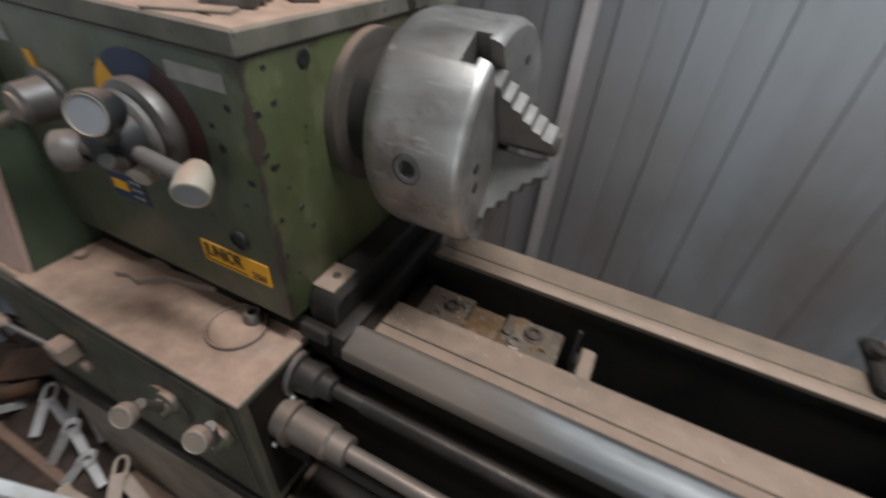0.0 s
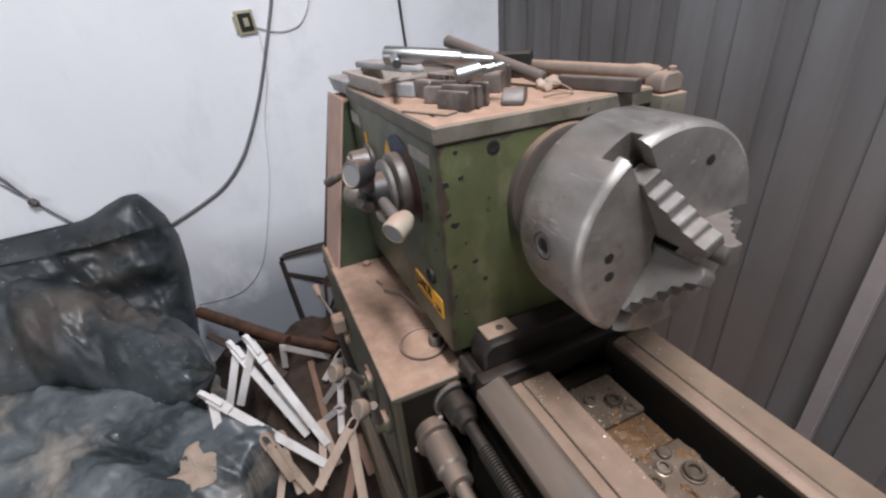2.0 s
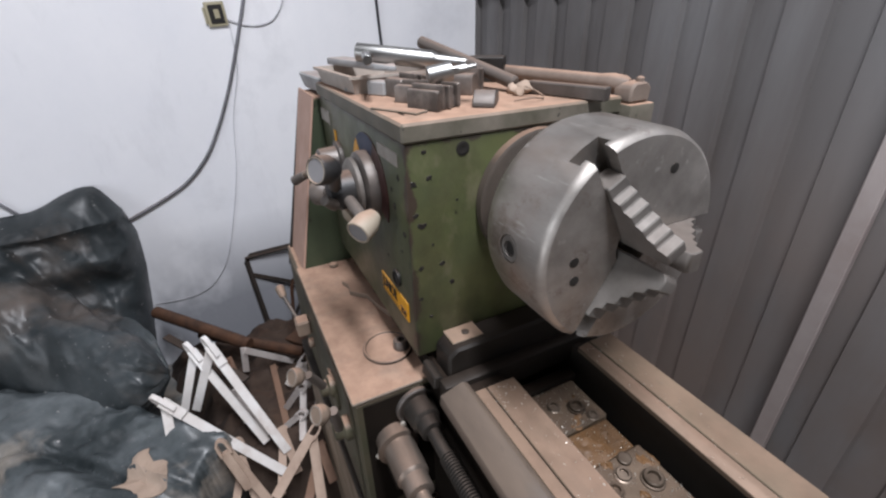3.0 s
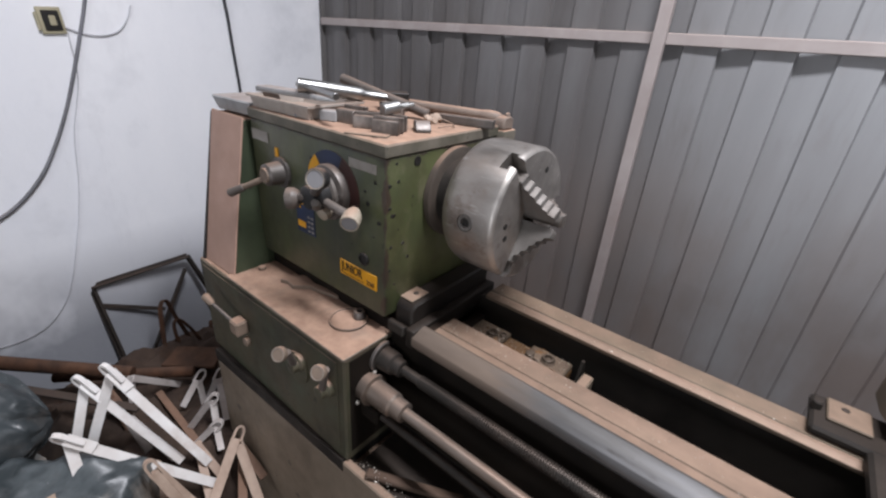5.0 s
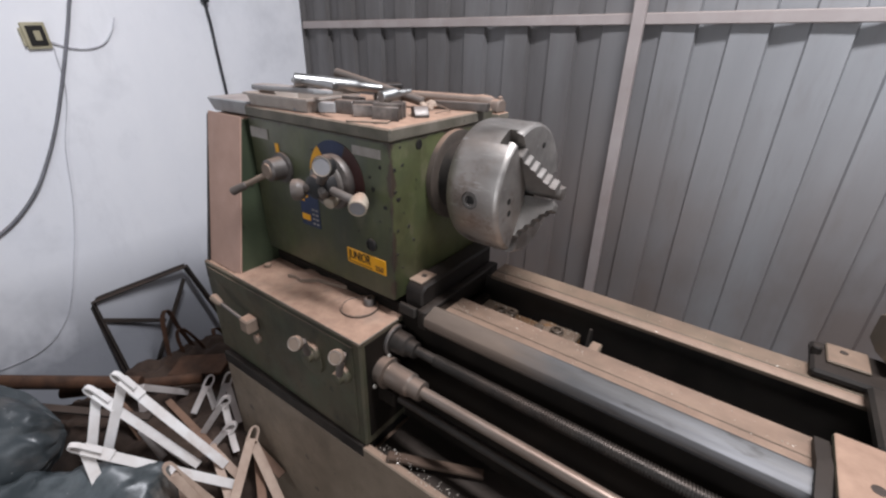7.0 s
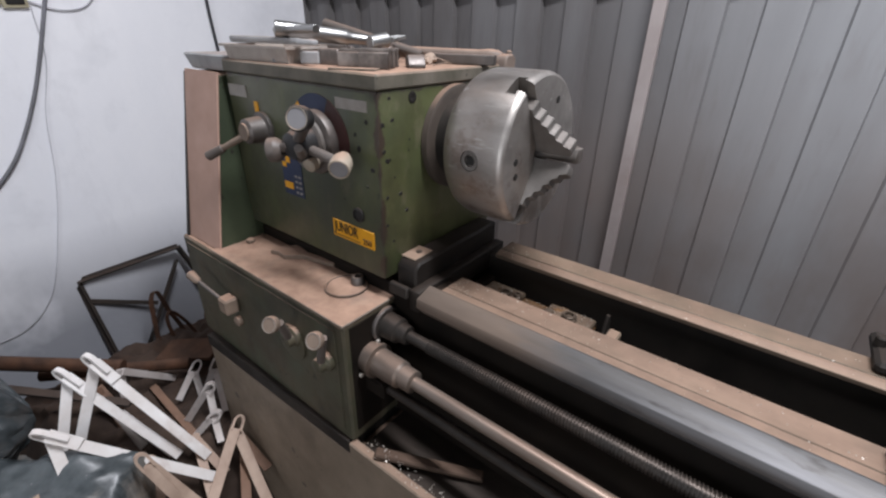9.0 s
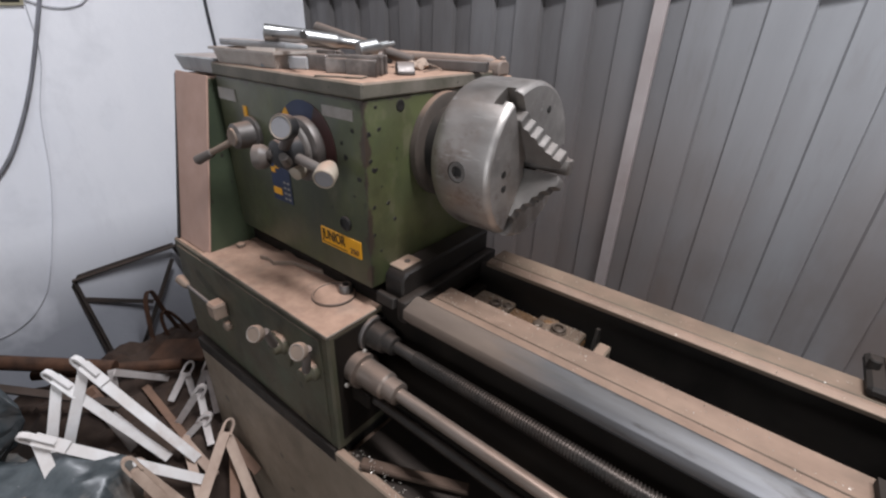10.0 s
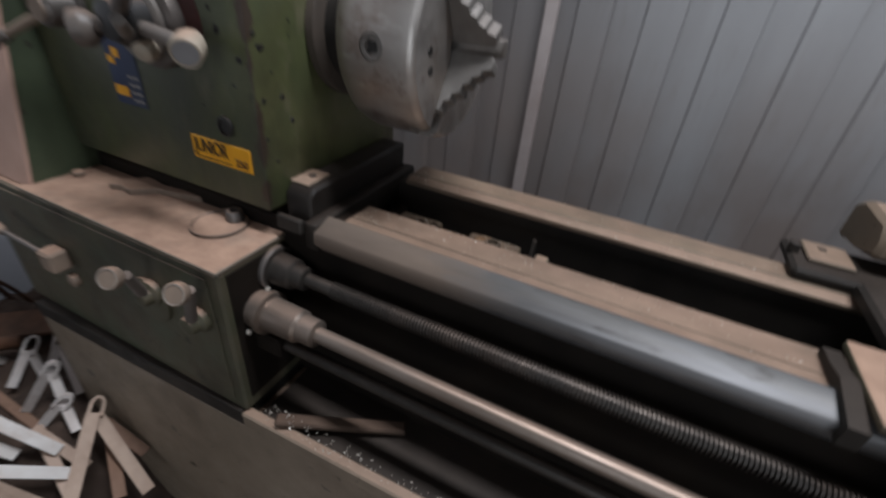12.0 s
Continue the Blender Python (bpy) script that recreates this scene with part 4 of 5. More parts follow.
part("feed_rod", rod(B(), (0.02, FY, FZ), (1.65, FY, FZ), 0.0115, seg=20), RODM, fr, "bright worn feed rod")
for y, z in ((FY - 0.030, FZ - 0.022), (-0.008 - 0.028, 0.861 - 0.022)):
    part("boss_screw", revolve(B(), (-0.072, y, z), (1, 0, 0), [(0, 0.0045), (0.004, 0.0045), (0.005, 0.003)], 10), CHIP, fr)
part("control_rod", rod(B(), (-0.03, -0.050, 0.757), (1.65, -0.050, 0.757), 0.0095, seg=16), SCREWM, lathe, "brown greasy control rod")
part("rod_lug", box(B(), -0.0788, -0.03, -0.068, -0.030, 0.740, 0.776, 0.004), BED_SIDE, lathe)

# carriage at the end of the bed that the camera sees
sad = part("carriage", box(B(), 0.775, 1.05, -0.03, 0.34, 0.962, 0.992, 0.004), STAND, lathe, "grey dusty carriage casting")
part("front_wing", box(B(), 0.628, 0.82, -0.012, 0.112, 0.9545, 0.966, 0.004, seg=2), GB_PAINT, sad, "dust-covered carriage wing")
part("way_wiper", prism(B(), [(-0.012, 0.926), (-0.012, 0.950), (0.044, 0.962), (0.07, 0.957), (0.100, 0.955), (0.100, 0.9452), (0.0475, 0.9458), (0.0352, 0.9524), (-0.002, 0.9427), (-0.002, 0.926)], 0.610, 0.6275), BLACK_OIL, sad, "black felt way wiper")
# black disc drawn for the dark hole in the wing
part("wing_hole_disc", revolve(B(), (0.668, 0.030, 0.966), (0, 0, 1), [(0, 0.008), (0.0008, 0.008), (0.0012, 0.006)], 14), INK, sad)
part("rear_wing", box(B(), 0.606, 0.82, 0.262, 0.362, 0.9458, 0.9630, 0.005), BLACK_OIL, sad, "black rear carriage wing")
part("rear_wing_top", box(B(), 0.626, 0.684, 0.293, 0.355, 0.9632, 0.9690, 0.002), CARRIAGE, sad, "dust-covered plate")
# another black disc, for the plate's dark hole
part("wing_hole_disc", revolve(B(), (0.650, 0.334, 0.9690), (0, 0, 1), [(0, 0.006), (0.0008, 0.006), (0.0012, 0.004)], 12), INK, sad)
part("wing_stud", revolve(B(), (0.612, 0.318, 0.963), (0, 0, 1), [(0, 0.008), (0.012, 0.008), (0.014, 0.006)], 12), BLACK_OIL, sad, "greasy stud")
part("saddle_bridge", box(B(), 0.676, 0.80, 0.1125, 0.2615, 0.9462, 0.968, 0.005), BLACK_OIL, sad, "black saddle between the wings")
bm = prism(B(), [(0.300, 0.985), (0.300, 1.012), (0.318, 1.034), (0.40, 1.036), (0.43, 1.02), (0.43, 0.96), (0.36, 0.9835)], 0.690, 1.0, 0.007)
part("rear_bracket", bm, CARRIAGE, sad, "dust-covered rounded bracket")
bm = prism(B(), [(0.299, 0.992), (0.299, 1.038), (0.05, 1.038), (-0.02, 1.02), (-0.02, 0.992)], 0.80, 1.0, 0.006)
part("cross_slide", bm, CARRIAGE, sad, "dust-covered cross slide")
part("apron", box(B(), 0.70, 1.02, -0.13, -0.031, 0.70, 0.985, 0.008), GREEN, sad, "green carriage apron")

# ---- things lying on the gearbox and in the tray ----
GZ = 0.9092
DX, DY = -0.172, -0.018
bm = revolve(B(), (DX, DY, GZ), (0, 0, 1), [(0, 0.042), (0.0045, 0.042), (0.0055, 0.0405), (0.0050, 0.038), (0.0034, 0.0365)], 48)
solo("washer_disc", bm, FILMED, "thin dust-covered steel disc on the gearbox lid", "disc")
bm = cut(revolve(B(), (-0.160, 0.002, GZ), (0, 0, 1), [(0.0036, 0.0125), (0.0050, 0.0135), (0.018, 0.0125), (0.020, 0.011)], 22), [revolve(B(), (-0.160, 0.002, GZ + 0.006), (0, 0, 1), [(0, 0.0065), (0.03, 0.0065)], 16)])
solo("bushing", bm, DULL, "small dark steel bushing standing on a disc", "bushing")


def flat_tool(outline, z, t, holes=()):
    """A flat forged tool from an outline of (x, y)."""
    bm = B()
    lo, hi = [bm.verts.new((x, y, z)) for x, y in outline], [bm.verts.new((x, y, z + t)) for x, y in outline]
    n = len(lo)
    for i in range(n):
        bm.faces.new((lo[i], lo[(i + 1) % n], hi[(i + 1) % n], hi[i]))
    bm.faces.new(lo), bm.faces.new(hi)
    bm = cut(bm, [revolve(B(), (x, y, z - 0.01), (0, 0, 1), [(0, r), (0.04, r)], 18) for x, y, r in holes])
    bevel(bm, [v for v in bm.verts if v.co.z > z + t - 0.0005], 0.0012)
    return bm


OUT = [(-0.407, -0.034), (-0.402, -0.008), (-0.386, 0.018), (-0.368, 0.020), (-0.336, 0.014), (-0.300, 0.019), (-0.268, 0.036), (-0.254, 0.036), (-0.247, 0.026), (-0.254, 0.015),
       (-0.298, 0.004), (-0.333, -0.003), (-0.346, -0.016), (-0.361, -0.030), (-0.386, -0.026)]
solo("spanner", flat_tool(OUT, GZ, 0.010, [(-0.260, 0.027, 0.005)]), DUSTY_KNOB, "dust-coated open-ended spanner lying flat", "spanner", smooth=False)
bm = revolve(B(), (-0.494, -0.030, GZ), (0, 0, 1), [(0, 0.008), (0.003, 0.010), (0.008, 0.0095), (0.010, 0.006)], 9)
solo("bolt_head", bm, DUSTY_KNOB, "dusty loose bolt head", "bolt")
bm = bar(B(), (-0.024, -0.101, 0.637), (0.16, -0.004, 0.622), 0.022, 0.012, bev=0.003)
solo("wooden_stick", bm, WOOD, "rough brown wooden stick lying in the chip tray", "stick")
from mathutils.bvhtree import BVHTree
# ---- tools lying on the headstock ----
TZ = 1.3012


def open_tray():
    """A shallow sheet tray with slightly flared walls and a turned lip."""
    m = pose(-0.418, 0.078, TZ, 0, 0, 3)
    base = [(-0.096, -0.066), (0.092, -0.066), (0.092, 0.066), (-0.096, 0.066)]
    top = [(-0.101, -0.071), (0.097, -0.071), (0.097, 0.071), (-0.101, 0.071)]
    lip = [(-0.107, -0.077), (0.103, -0.077), (0.103, 0.077), (-0.107, 0.077)]
    bm = B()

    def ring(pts, z, inset=0.0):
        return [bm.verts.new(m @ Vector((x - math.copysign(inset, x), y - math.copysign(inset, y), z))) for x, y in pts]
    rings = [ring(base, 0.0), ring(top, 0.023), ring(lip, 0.0235), ring(lip, 0.028), ring(top, 0.028, 0.003), ring(base, 0.003, 0.003)]
    for a, c in zip(rings, rings[1:]):
        for k in range(4):
            bm.faces.new((a[k], a[(k + 1) % 4], c[(k + 1) % 4], c[k]))
    bm.faces.new(rings[0]), bm.faces.new(rings[-1])
    return bm


solo("metal_tray", open_tray(), TRAYM, "open dusty sheet-metal tray on the headstock lid", "tray")
bm = prism(B(), [(-0.045, 0.0), (0.045, 0.0), (0.052, 0.032), (-0.052, 0.032)], -0.072, 0.070, 0.003)
for vtx in bm.verts:
    vtx.co.x -= 0.014 * vtx.co.z / 0.03 if vtx.co.x < 0 else 0
bmesh.ops.transform(bm, matrix=pose(-0.604, 0.052, 1.2745, 0, 0, 4), verts=bm.verts)
solo("steel_block", bm, GREY_TOOL, "dusty grey steel block with a slanted end on the guard", "block")
# flat grey blade with a pointed end, lying on the tray's rim
bm = B()
m = pose(-0.440, 0.066, TZ + 0.0295, 0, 0, 12)
prof = [(-0.10, -0.019), (0.078, -0.019), (0.105, -0.006), (0.112, 0.004), (0.080, 0.019), (-0.10, 0.019)]
lo, hi = [bm.verts.new(m @ Vector((x, y, 0.0002))) for x, y in prof], [bm.verts.new(m @ Vector((x, y, 0.012 if x < 0.09 else 0.008))) for x, y in prof]
for i in range(6):
    bm.faces.new((lo[i], lo[(i + 1) % 6], hi[(i + 1) % 6], hi[i]))
bm.faces.new(lo), bm.faces.new(hi)
bevel(bm, lo + hi, 0.002, 2)
solo("scraper_tool", bm, GREY_TOOL, "flat grey steel scraper lying across a tray", "tool")
# chrome chuck key: thick stepped shank and a cross handle through its head
key = thing("chuck_key", "chrome tee-handled chuck key lying on other tools", "chuck key", (-0.36, 0.05, 1.34))
ka, kb = Vector((-0.404, 0.050, 1.3580)), Vector((-0.296, 0.204, 1.338))
kd = (kb - ka)
L = kd.length
part("shank", revolve(B(), ka, kd, [(0, 0.0125), (0.002, 0.0150), (L * 0.70, 0.0150), (L * 0.72, 0.0135), (L * 0.76, 0.0105), (L * 0.86, 0.0100), (L, 0.0095)], 28), CHROME, key)
part("square_tip", bar(B(), kb - kd.normalized() * 0.002, kb + kd.normalized() * 0.018, 0.011, 0.011, bev=0.001), CHROME, key)
part("cross_handle", rod(B(), (-0.440, 0.076, 1.3545), (-0.226, 0.012, 1.3585), 0.0066, seg=18, bev=0.001), CHROME, key)
# a short pin with a round dark end and a flat chrome shank
pin = thing("tool_pin", "short bright steel pin with a flat shank", "tool", (-0.22, 0.13, 1.33))
pa, pb = Vector((-0.172, 0.076, 1.3385)), Vector((-0.158, 0.128, 1.3470))
pd = (pb - pa).normalized()
part("pin", rod(B(), pa, pa + pd * 0.034, 0.0125, seg=24, bev=0.0012), CHROME, pin)
part("shank", bar(B(), pa + pd * 0.033, pb, 0.014, 0.010, bev=0.001), CHROME, pin)
part("shank_tip", bar(B(), pb - pd * 0.014, pb + pd * 0.012, 0.018, 0.006, bev=0.001), CHROME, pin)
# long round steel handle leaning over the pile
bm = rod(B(), (-0.416, 0.176, 1.3680), (-0.196, 0.236, 1.3145), 0.0105, 0.0105, 18, 0.003)
solo("round_handle", bm, HANDLE, "long brown round steel handle leaning on tools", "tool handle")


def jaw_block(label, m, w, d, hgt, teeth, tall=1.0):
    """A loose chuck jaw on its side: a chamfered block, then upright scroll teeth behind it."""
    jaw = thing("loose_jaw", label, "chuck jaw", m.translation, JB)
    bm = B()
    prof = [(0, 0), (d, 0), (d, hgt * 0.80), (d * 0.72, hgt), (d * 0.12, hgt), (0, hgt * 0.86)]
    lo, hi = [bm.verts.new(m @ Vector((-w / 2, y, z))) for y, z in prof], [bm.verts.new(m @ Vector((w / 2, y, z))) for y, z in prof]
    n = len(prof)
    for i in range(n):
        bm.faces.new((lo[i], lo[(i + 1) % n], hi[(i + 1) % n], hi[i]))
    bm.faces.new(lo), bm.faces.new(hi)
    bevel(bm, lo + hi, 0.0014)
    part("body", bm, JAW_DARK, jaw)
    part("tooth_root", box(B(), -w * 0.44, w * 0.44, d, d + teeth * 0.0095, 0, hgt * 0.62, 0.001, m), JAW_DARK, jaw)
    for k in range(teeth):
        side = w * (0.06 if k % 2 else -0.02)
        part("tooth", box(B(), -w / 2 + side, w / 2 + side, d + 0.0022 + 0.0095 * k, d + 0.0080 + 0.0095 * k, hgt * 0.05, hgt * tall * (1.06 - 0.05 * (k % 3)), 0.0012, m), JAW_DARK, jaw)


JB = "loose jaws on the headstock"
for x, y, a, w, d, hgt, n, lab in ((-0.141, 0.052, 26, 0.052, 0.010, 0.0255, 4, "loose stepped chuck jaw lying in front of the tools"),
                                   (-0.200, 0.057, 32, 0.048, 0.020, 0.0235, 2, "loose dark chuck jaw under a bright bar"),
                                   (-0.263, 0.058, 12, 0.044, 0.026, 0.0265, 3, "loose dark chuck jaw beside a tray"),
                                   (-0.225, 0.150, 40, 0.046, 0.030, 0.0300, 3, "loose dark chuck jaw standing behind others")):
    jaw_block(lab, pose(x, y, TZ, 0, 0, a), w, d, hgt, n, 1.15)
solo("tool_block", box(B(), -0.018, 0.018, -0.012, 0.012, 0, 0.021, 0.002, pose(-0.300, 0.052, TZ, 0, 0, 28)), GREY_TOOL, "small square grey tool block on the lid", "tool block")
bm = prism(B(), [(-0.024, 0), (-0.024, 0.006), (-0.008, 0.021), (0.020, 0.017), (0.020, 0)], -0.015, 0.015, 0.0015)
bmesh.ops.transform(bm, matrix=pose(-0.130, 0.142, TZ, 0, 0, 50), verts=bm.verts)
solo("tool_block", bm, DULL, "small dusty wedge-shaped tool block", "tool block")
solo("tool_block", box(B(), -0.034, 0.034, -0.022, 0.022, 0, 0.042, 0.002, pose(-0.338, 0.270, TZ, 0, 0, 50)), INK, "black rectangular tool block among tools", "tool block")
solo("steel_scrap", box(B(), -0.020, 0.020, -0.006, 0.006, 0, 0.007, 0.001, pose(-0.352, 0.028, TZ, 0, 0, 40)), GREY_TOOL, "short grey offcut at the tray", "offcut")
# flat plate near the front edge of the lid
solo("thin_plate", box(B(), -0.040, 0.040, -0.012, 0.012, 0, 0.0028, 0.0008, pose(-0.158, 0.026, TZ, 0, 0, 27)), GREEN_TOP, "thin dusty steel strip lying flat", "strip")
# long pipe with a flattened end
bm = rod(B(), (-0.345, 0.298, 1.3160), (-0.135, 0.352, 1.3140), 0.0120, 0.0120, 20, 0.001)
revolve(bm, (-0.137, 0.3515, 1.3140), (0.97, 0.22, -0.04), [(0, 0.0120), (0.020, 0.0150), (0.040, 0.0140), (0.050, 0.010)], 20)
nose = prism(B(), [(0.345, 1.2915), (0.384, 1.2915), (0.386, 1.312), (0.374, 1.320), (0.352, 1.319), (0.345, 1.311)], -0.102, -0.068, 0.003)
me = bpy.data.meshes.new("tmp")
nose.to_mesh(me)
bm.from_mesh(me)
nose.free()
bpy.data.meshes.remove(me)
revolve(bm, (-0.076, 0.368, 1.3185), (0, 0, 1), [(0, 0.006), (0.006, 0.006), (0.008, 0.003)], 8)
solo("steel_pipe", bm, PIPE, "long dusty brown pipe with a flattened end", "pipe")
solo("square_bar", bar(B(), (-0.178, 0.250, TZ + 0.0095), (-0.058, 0.290, TZ + 0.0095), 0.018, 0.018, bev=0.0015), DULL, "dusty square steel bar overhanging the lid", "bar")
bm = B()
for k, (x, y, r) in enumerate(((-0.178, 0.240, 0.013), (-0.190, 0.228, 0.010), (-0.168, 0.222, 0.008))):
    bmesh.ops.create_icosphere(bm, subdivisions=2, radius=r, matrix=Matrix.Translation((x, y, TZ + r * 0.7)) @ Matrix.Diagonal((1.3, 1, 0.75, 1)))
for vtx in bm.verts:
    vtx.co += 0.004 * Vector(noise.noise_vector(vtx.co * 90))
solo("rag_lump", bm, PAPER, "small tan lump of rag beside a bar", "rag")
bm = tube(B(), spline([(-0.125, 0.185, TZ + 0.002), (-0.110, 0.205, TZ + 0.006), (-0.118, 0.230, TZ + 0.003), (-0.142, 0.236, TZ + 0.008), (-0.158, 0.226, TZ + 0.014)], 6), 0.0012, 6)
solo("wire_curl", bm, DUSTY_KNOB, "thin curled wire on the lid", "wire")
solo("blue_scrap", box(B(), -0.006, 0.006, -0.004, 0.004, 0, 0.006, 0.001, pose(-0.150, 0.168, TZ, 0, 0, 30)), BLUE, "tiny blue plastic scrap on the lid", "scrap")

# ---- on the white wall ----
outlet = thing("wall_socket", "yellowed ivory wall socket with a dark centre", "socket", (-1.44, -0.135, 1.39))
OM = Matrix.Translation((west_x(-0.118) + 0.001, -0.118, 1.431)) @ pose(0, 0, 0, 0, 0, 7) @ pose(0, 0, 0, 3, 0, 0)
part("plate", box(B(), 0, 0.010, -0.031, 0.031, -0.037, 0.037, 0.003, OM, 2), IVORY, outlet)
part("module", box(B(), 0.010, 0.013, -0.022, 0.022, -0.028, 0.028, 0.002, OM), INK, outlet)
part("switch", box(B(), 0.013, 0.017, -0.007, 0.010, -0.014, 0.014, 0.002, OM), IVORY, outlet)
part("side_tab", box(B(), 0.0, 0.012, -0.038, -0.0315, -0.028, 0.022, 0.002, OM), IVORY, outlet)


def wall_run(points, r, off=0.004, n=10):
    return tube(B(), spline([(west_x(y) + r + off, y, z) for y, z in points], n), r, 8)


def strand(name, points, r, mat, label):
    solo(name, wall_run(points, r), mat, label, "cable")


strand("cable", [(0.06, 2.9), (0.045, 2.1), (0.022, 1.64), (-0.010, 1.51), (-0.058, 1.380), (-0.100, 1.275), (-0.143, 1.176), (-0.198, 1.070), (-0.262, 0.972), (-0.345, 0.893), (-0.440, 0.843), (-0.556, 0.797), (-0.66, 0.76)], 0.0054, CABLE,
       "grey cable hanging in a slack curve on the wall")
strand("cable", [(0.45, 2.9), (0.457, 1.9), (0.462, 1.60), (0.472, 1.48), (0.477, 1.374), (0.486, 1.22), (0.49, 1.12)], 0.0055, CABLE_BLACK, "black cable hanging down the white wall")
strand("cable", [(-0.090, 1.415), (-0.040, 1.398), (0.010, 1.394), (0.060, 1.408), (0.095, 1.445), (0.116, 1.49)], 0.0022, THIN_WIRE, "thin pale wire from the socket")
strand("cable", [(-0.082, 1.40), (-0.090, 1.26), (-0.140, 1.10), (-0.172, 0.92), (-0.215, 0.76), (-0.285, 0.56), (-0.345, 0.475), (-0.405, 0.437), (-0.480, 0.430), (-0.574, 0.443)], 0.0014, THIN_WIRE, "thin pale wire hanging down the wall")
strand("cable", [(-0.80, 0.86), (-0.841, 0.917), (-0.862, 0.949), (-0.883, 0.981), (-0.907, 1.030), (-0.928, 1.075), (-0.99, 1.16), (-1.15, 1.26)], 0.0042, CABLE, "grey cable rising behind plastic sheeting")
strand("cable", [(-0.884, 0.982), (-0.915, 1.024), (-0.938, 1.056), (-1.02, 1.12), (-1.15, 1.17)], 0.0024, CABLE, "thin grey wire rising from a cable joint")
bm = revolve(B(), (west_x(-0.89) + 0.014, -0.890, 0.994), (0, 0.55, -0.83), [(0, 0.006), (0.006, 0.012), (0.022, 0.013), (0.030, 0.006)], 14)
solo("cable_joint", bm, DULL, "taped brown cable joint", "cable joint")
bm = revolve(B(), (west_x(0.464) + 0.012, 0.464, 1.560), (0, 0, 1), [(0, 0.012), (0.004, 0.016), (0.020, 0.016), (0.024, 0.010)], 16)
solo("cable_clip", bm, CABLE_BLACK, "dark cable clip on the wall", "clip")

# ---- leaning angle-iron frame ----
fr_thing = thing("iron_frame", "dark welded angle-iron frame leaning on the wall", "metal frame", (-1.30, -0.05, 0.1))
FA, FB = Vector((-1.425, -0.226, 0.533)), Vector((-1.425, 0.118, 0.545))
FC, FD = Vector((-1.385, -0.196, 0.12)), Vector((-1.400, 0.235, 0.17))
for a, b in ((FA, FB), (FA, FC), (FB, FD)):
    bm = bar(B(), a, b, 0.022, 0.004, (1, 0, 0.1))
    bar(bm, a + Vector((0.010, 0, 0)), b + Vector((0.010, 0, 0)), 0.004, 0.020, (1, 0, 0.1))
    part("frame_bar", bm, DARK_IRON, fr_thing)
part("cross_bar", bar(B(), FA + (FC - FA) * 0.20, FA + Vector((0.01, 0.215, -0.195)), 0.016, 0.005, (1, 0, 0.1)), DARK_IRON, fr_thing)
part("cross_bar", bar(B(), FB + Vector((0.012, -0.02, -0.05)), FC + Vector((0.015, 0.09, 0.06)), 0.012, 0.012, (1, 0, 0.1)), DARK_IRON, fr_thing)

# ---- folded steel straps on the heap ----


def ribbon(bm, points, across, w, t):
    """A flat strip bent along points, w wide along across."""
    ps, a = [Vector(p) for p in points], Vector(across).normalized()
    rings = []
    for i, p in enumerate(ps):
        d = (ps[min(i + 1, len(ps) - 1)] - ps[max(i - 1, 0)]).normalized()
        n = d.cross(a).normalized()
        rings.append([bm.verts.new(p + a * (sa * w / 2) + n * (sn * t / 2)) for sa, sn in ((-1, -1), (1, -1), (1, 1), (-1, 1))])
    for q, r in zip(rings, rings[1:]):
        for k in range(4):
            bm.faces.new((q[k], q[(k + 1) % 4], r[(k + 1) % 4], r[k]))
    bm.faces.new(rings[0]), bm.faces.new(rings[-1])
    return bm


def strap(top, ends, w, mat, label, loop=0.05, up=(0.78, -0.12, 0.60), flat=True):
    """Two flat legs joined by a bent loop at the top."""
    T = Vector(top)
    ob = thing("steel_strap", label, "strap", (T.x, T.y, 0.1), "folded straps on the heap")
    e = [Vector(q) for q in ends]
    d0 = (T - e[0]).normalized()
    side = d0.cross(Vector(up)).normalized()
    n = side.cross(d0).normalized()
    for k, q in enumerate(e):
        off = n * (0.004 - 0.010 * k) + side * (0.003 if k else -0.003)
        part("leg", bar(B(), T + off, q, w, 0.0035, up, 0.0008), mat, ob)
    if loop:
        lift = n * 0.0095
        half = 0.0085 if loop < 0.02 else 0.0115
        root = T - d0 * (0.034 if flat else loop * 0.3) + n * (0.007 if flat else 0.004)
        if flat:
            side, n = side * 0.5 + n * 0.866, n * 0.5 - side * 0.866
            root = root + n * 0.002
        pts = [root - side * half]
        for i in range(13):
            a = math.pi * i / 12
            pts.append(root + d0 * (loop * 1.1 + (0.018 if flat else 0.0)) - side * (half * math.cos(a)) + d0 * (half * 1.5 * math.sin(a)))
        pts.append(root + side * half)
        part("loop", ribbon(B(), pts, n, 0.012, 0.0055), mat, ob)
        if flat:
            part("clip_plate", bar(B(), T - d0 * 0.062 + lift, T + d0 * 0.004 + lift, w * 1.12, 0.005, up, 0.0008), mat, ob)
    return ob


strap((-0.722, -0.350, 0.634), [(-0.550, -0.230, 0.330), (-0.735, -0.440, 0.42)], 0.0235, STRAP, "white-painted folded steel strap on top of the heap", 0.026)
strap((-0.772, -0.402, 0.598), [(-0.606, -0.278, 0.335), (-0.752, -0.470, 0.42)], 0.0225, STRAP, "white-painted folded steel strap under another", 0.026)
strap((-0.640, -0.478, 0.566), [(-0.500, -0.240, 0.300), (-0.604, -0.484, 0.47)], 0.0235, STRAP, "white-painted folded steel strap lying low", 0.026)
strap((-0.512, -0.160, 0.398), [(-0.423, -0.281, 0.330), (-0.370, -0.180, 0.25)], 0.026, STRAP_TAN, "tan folded steel strap beside the stand", 0.020, flat=False)
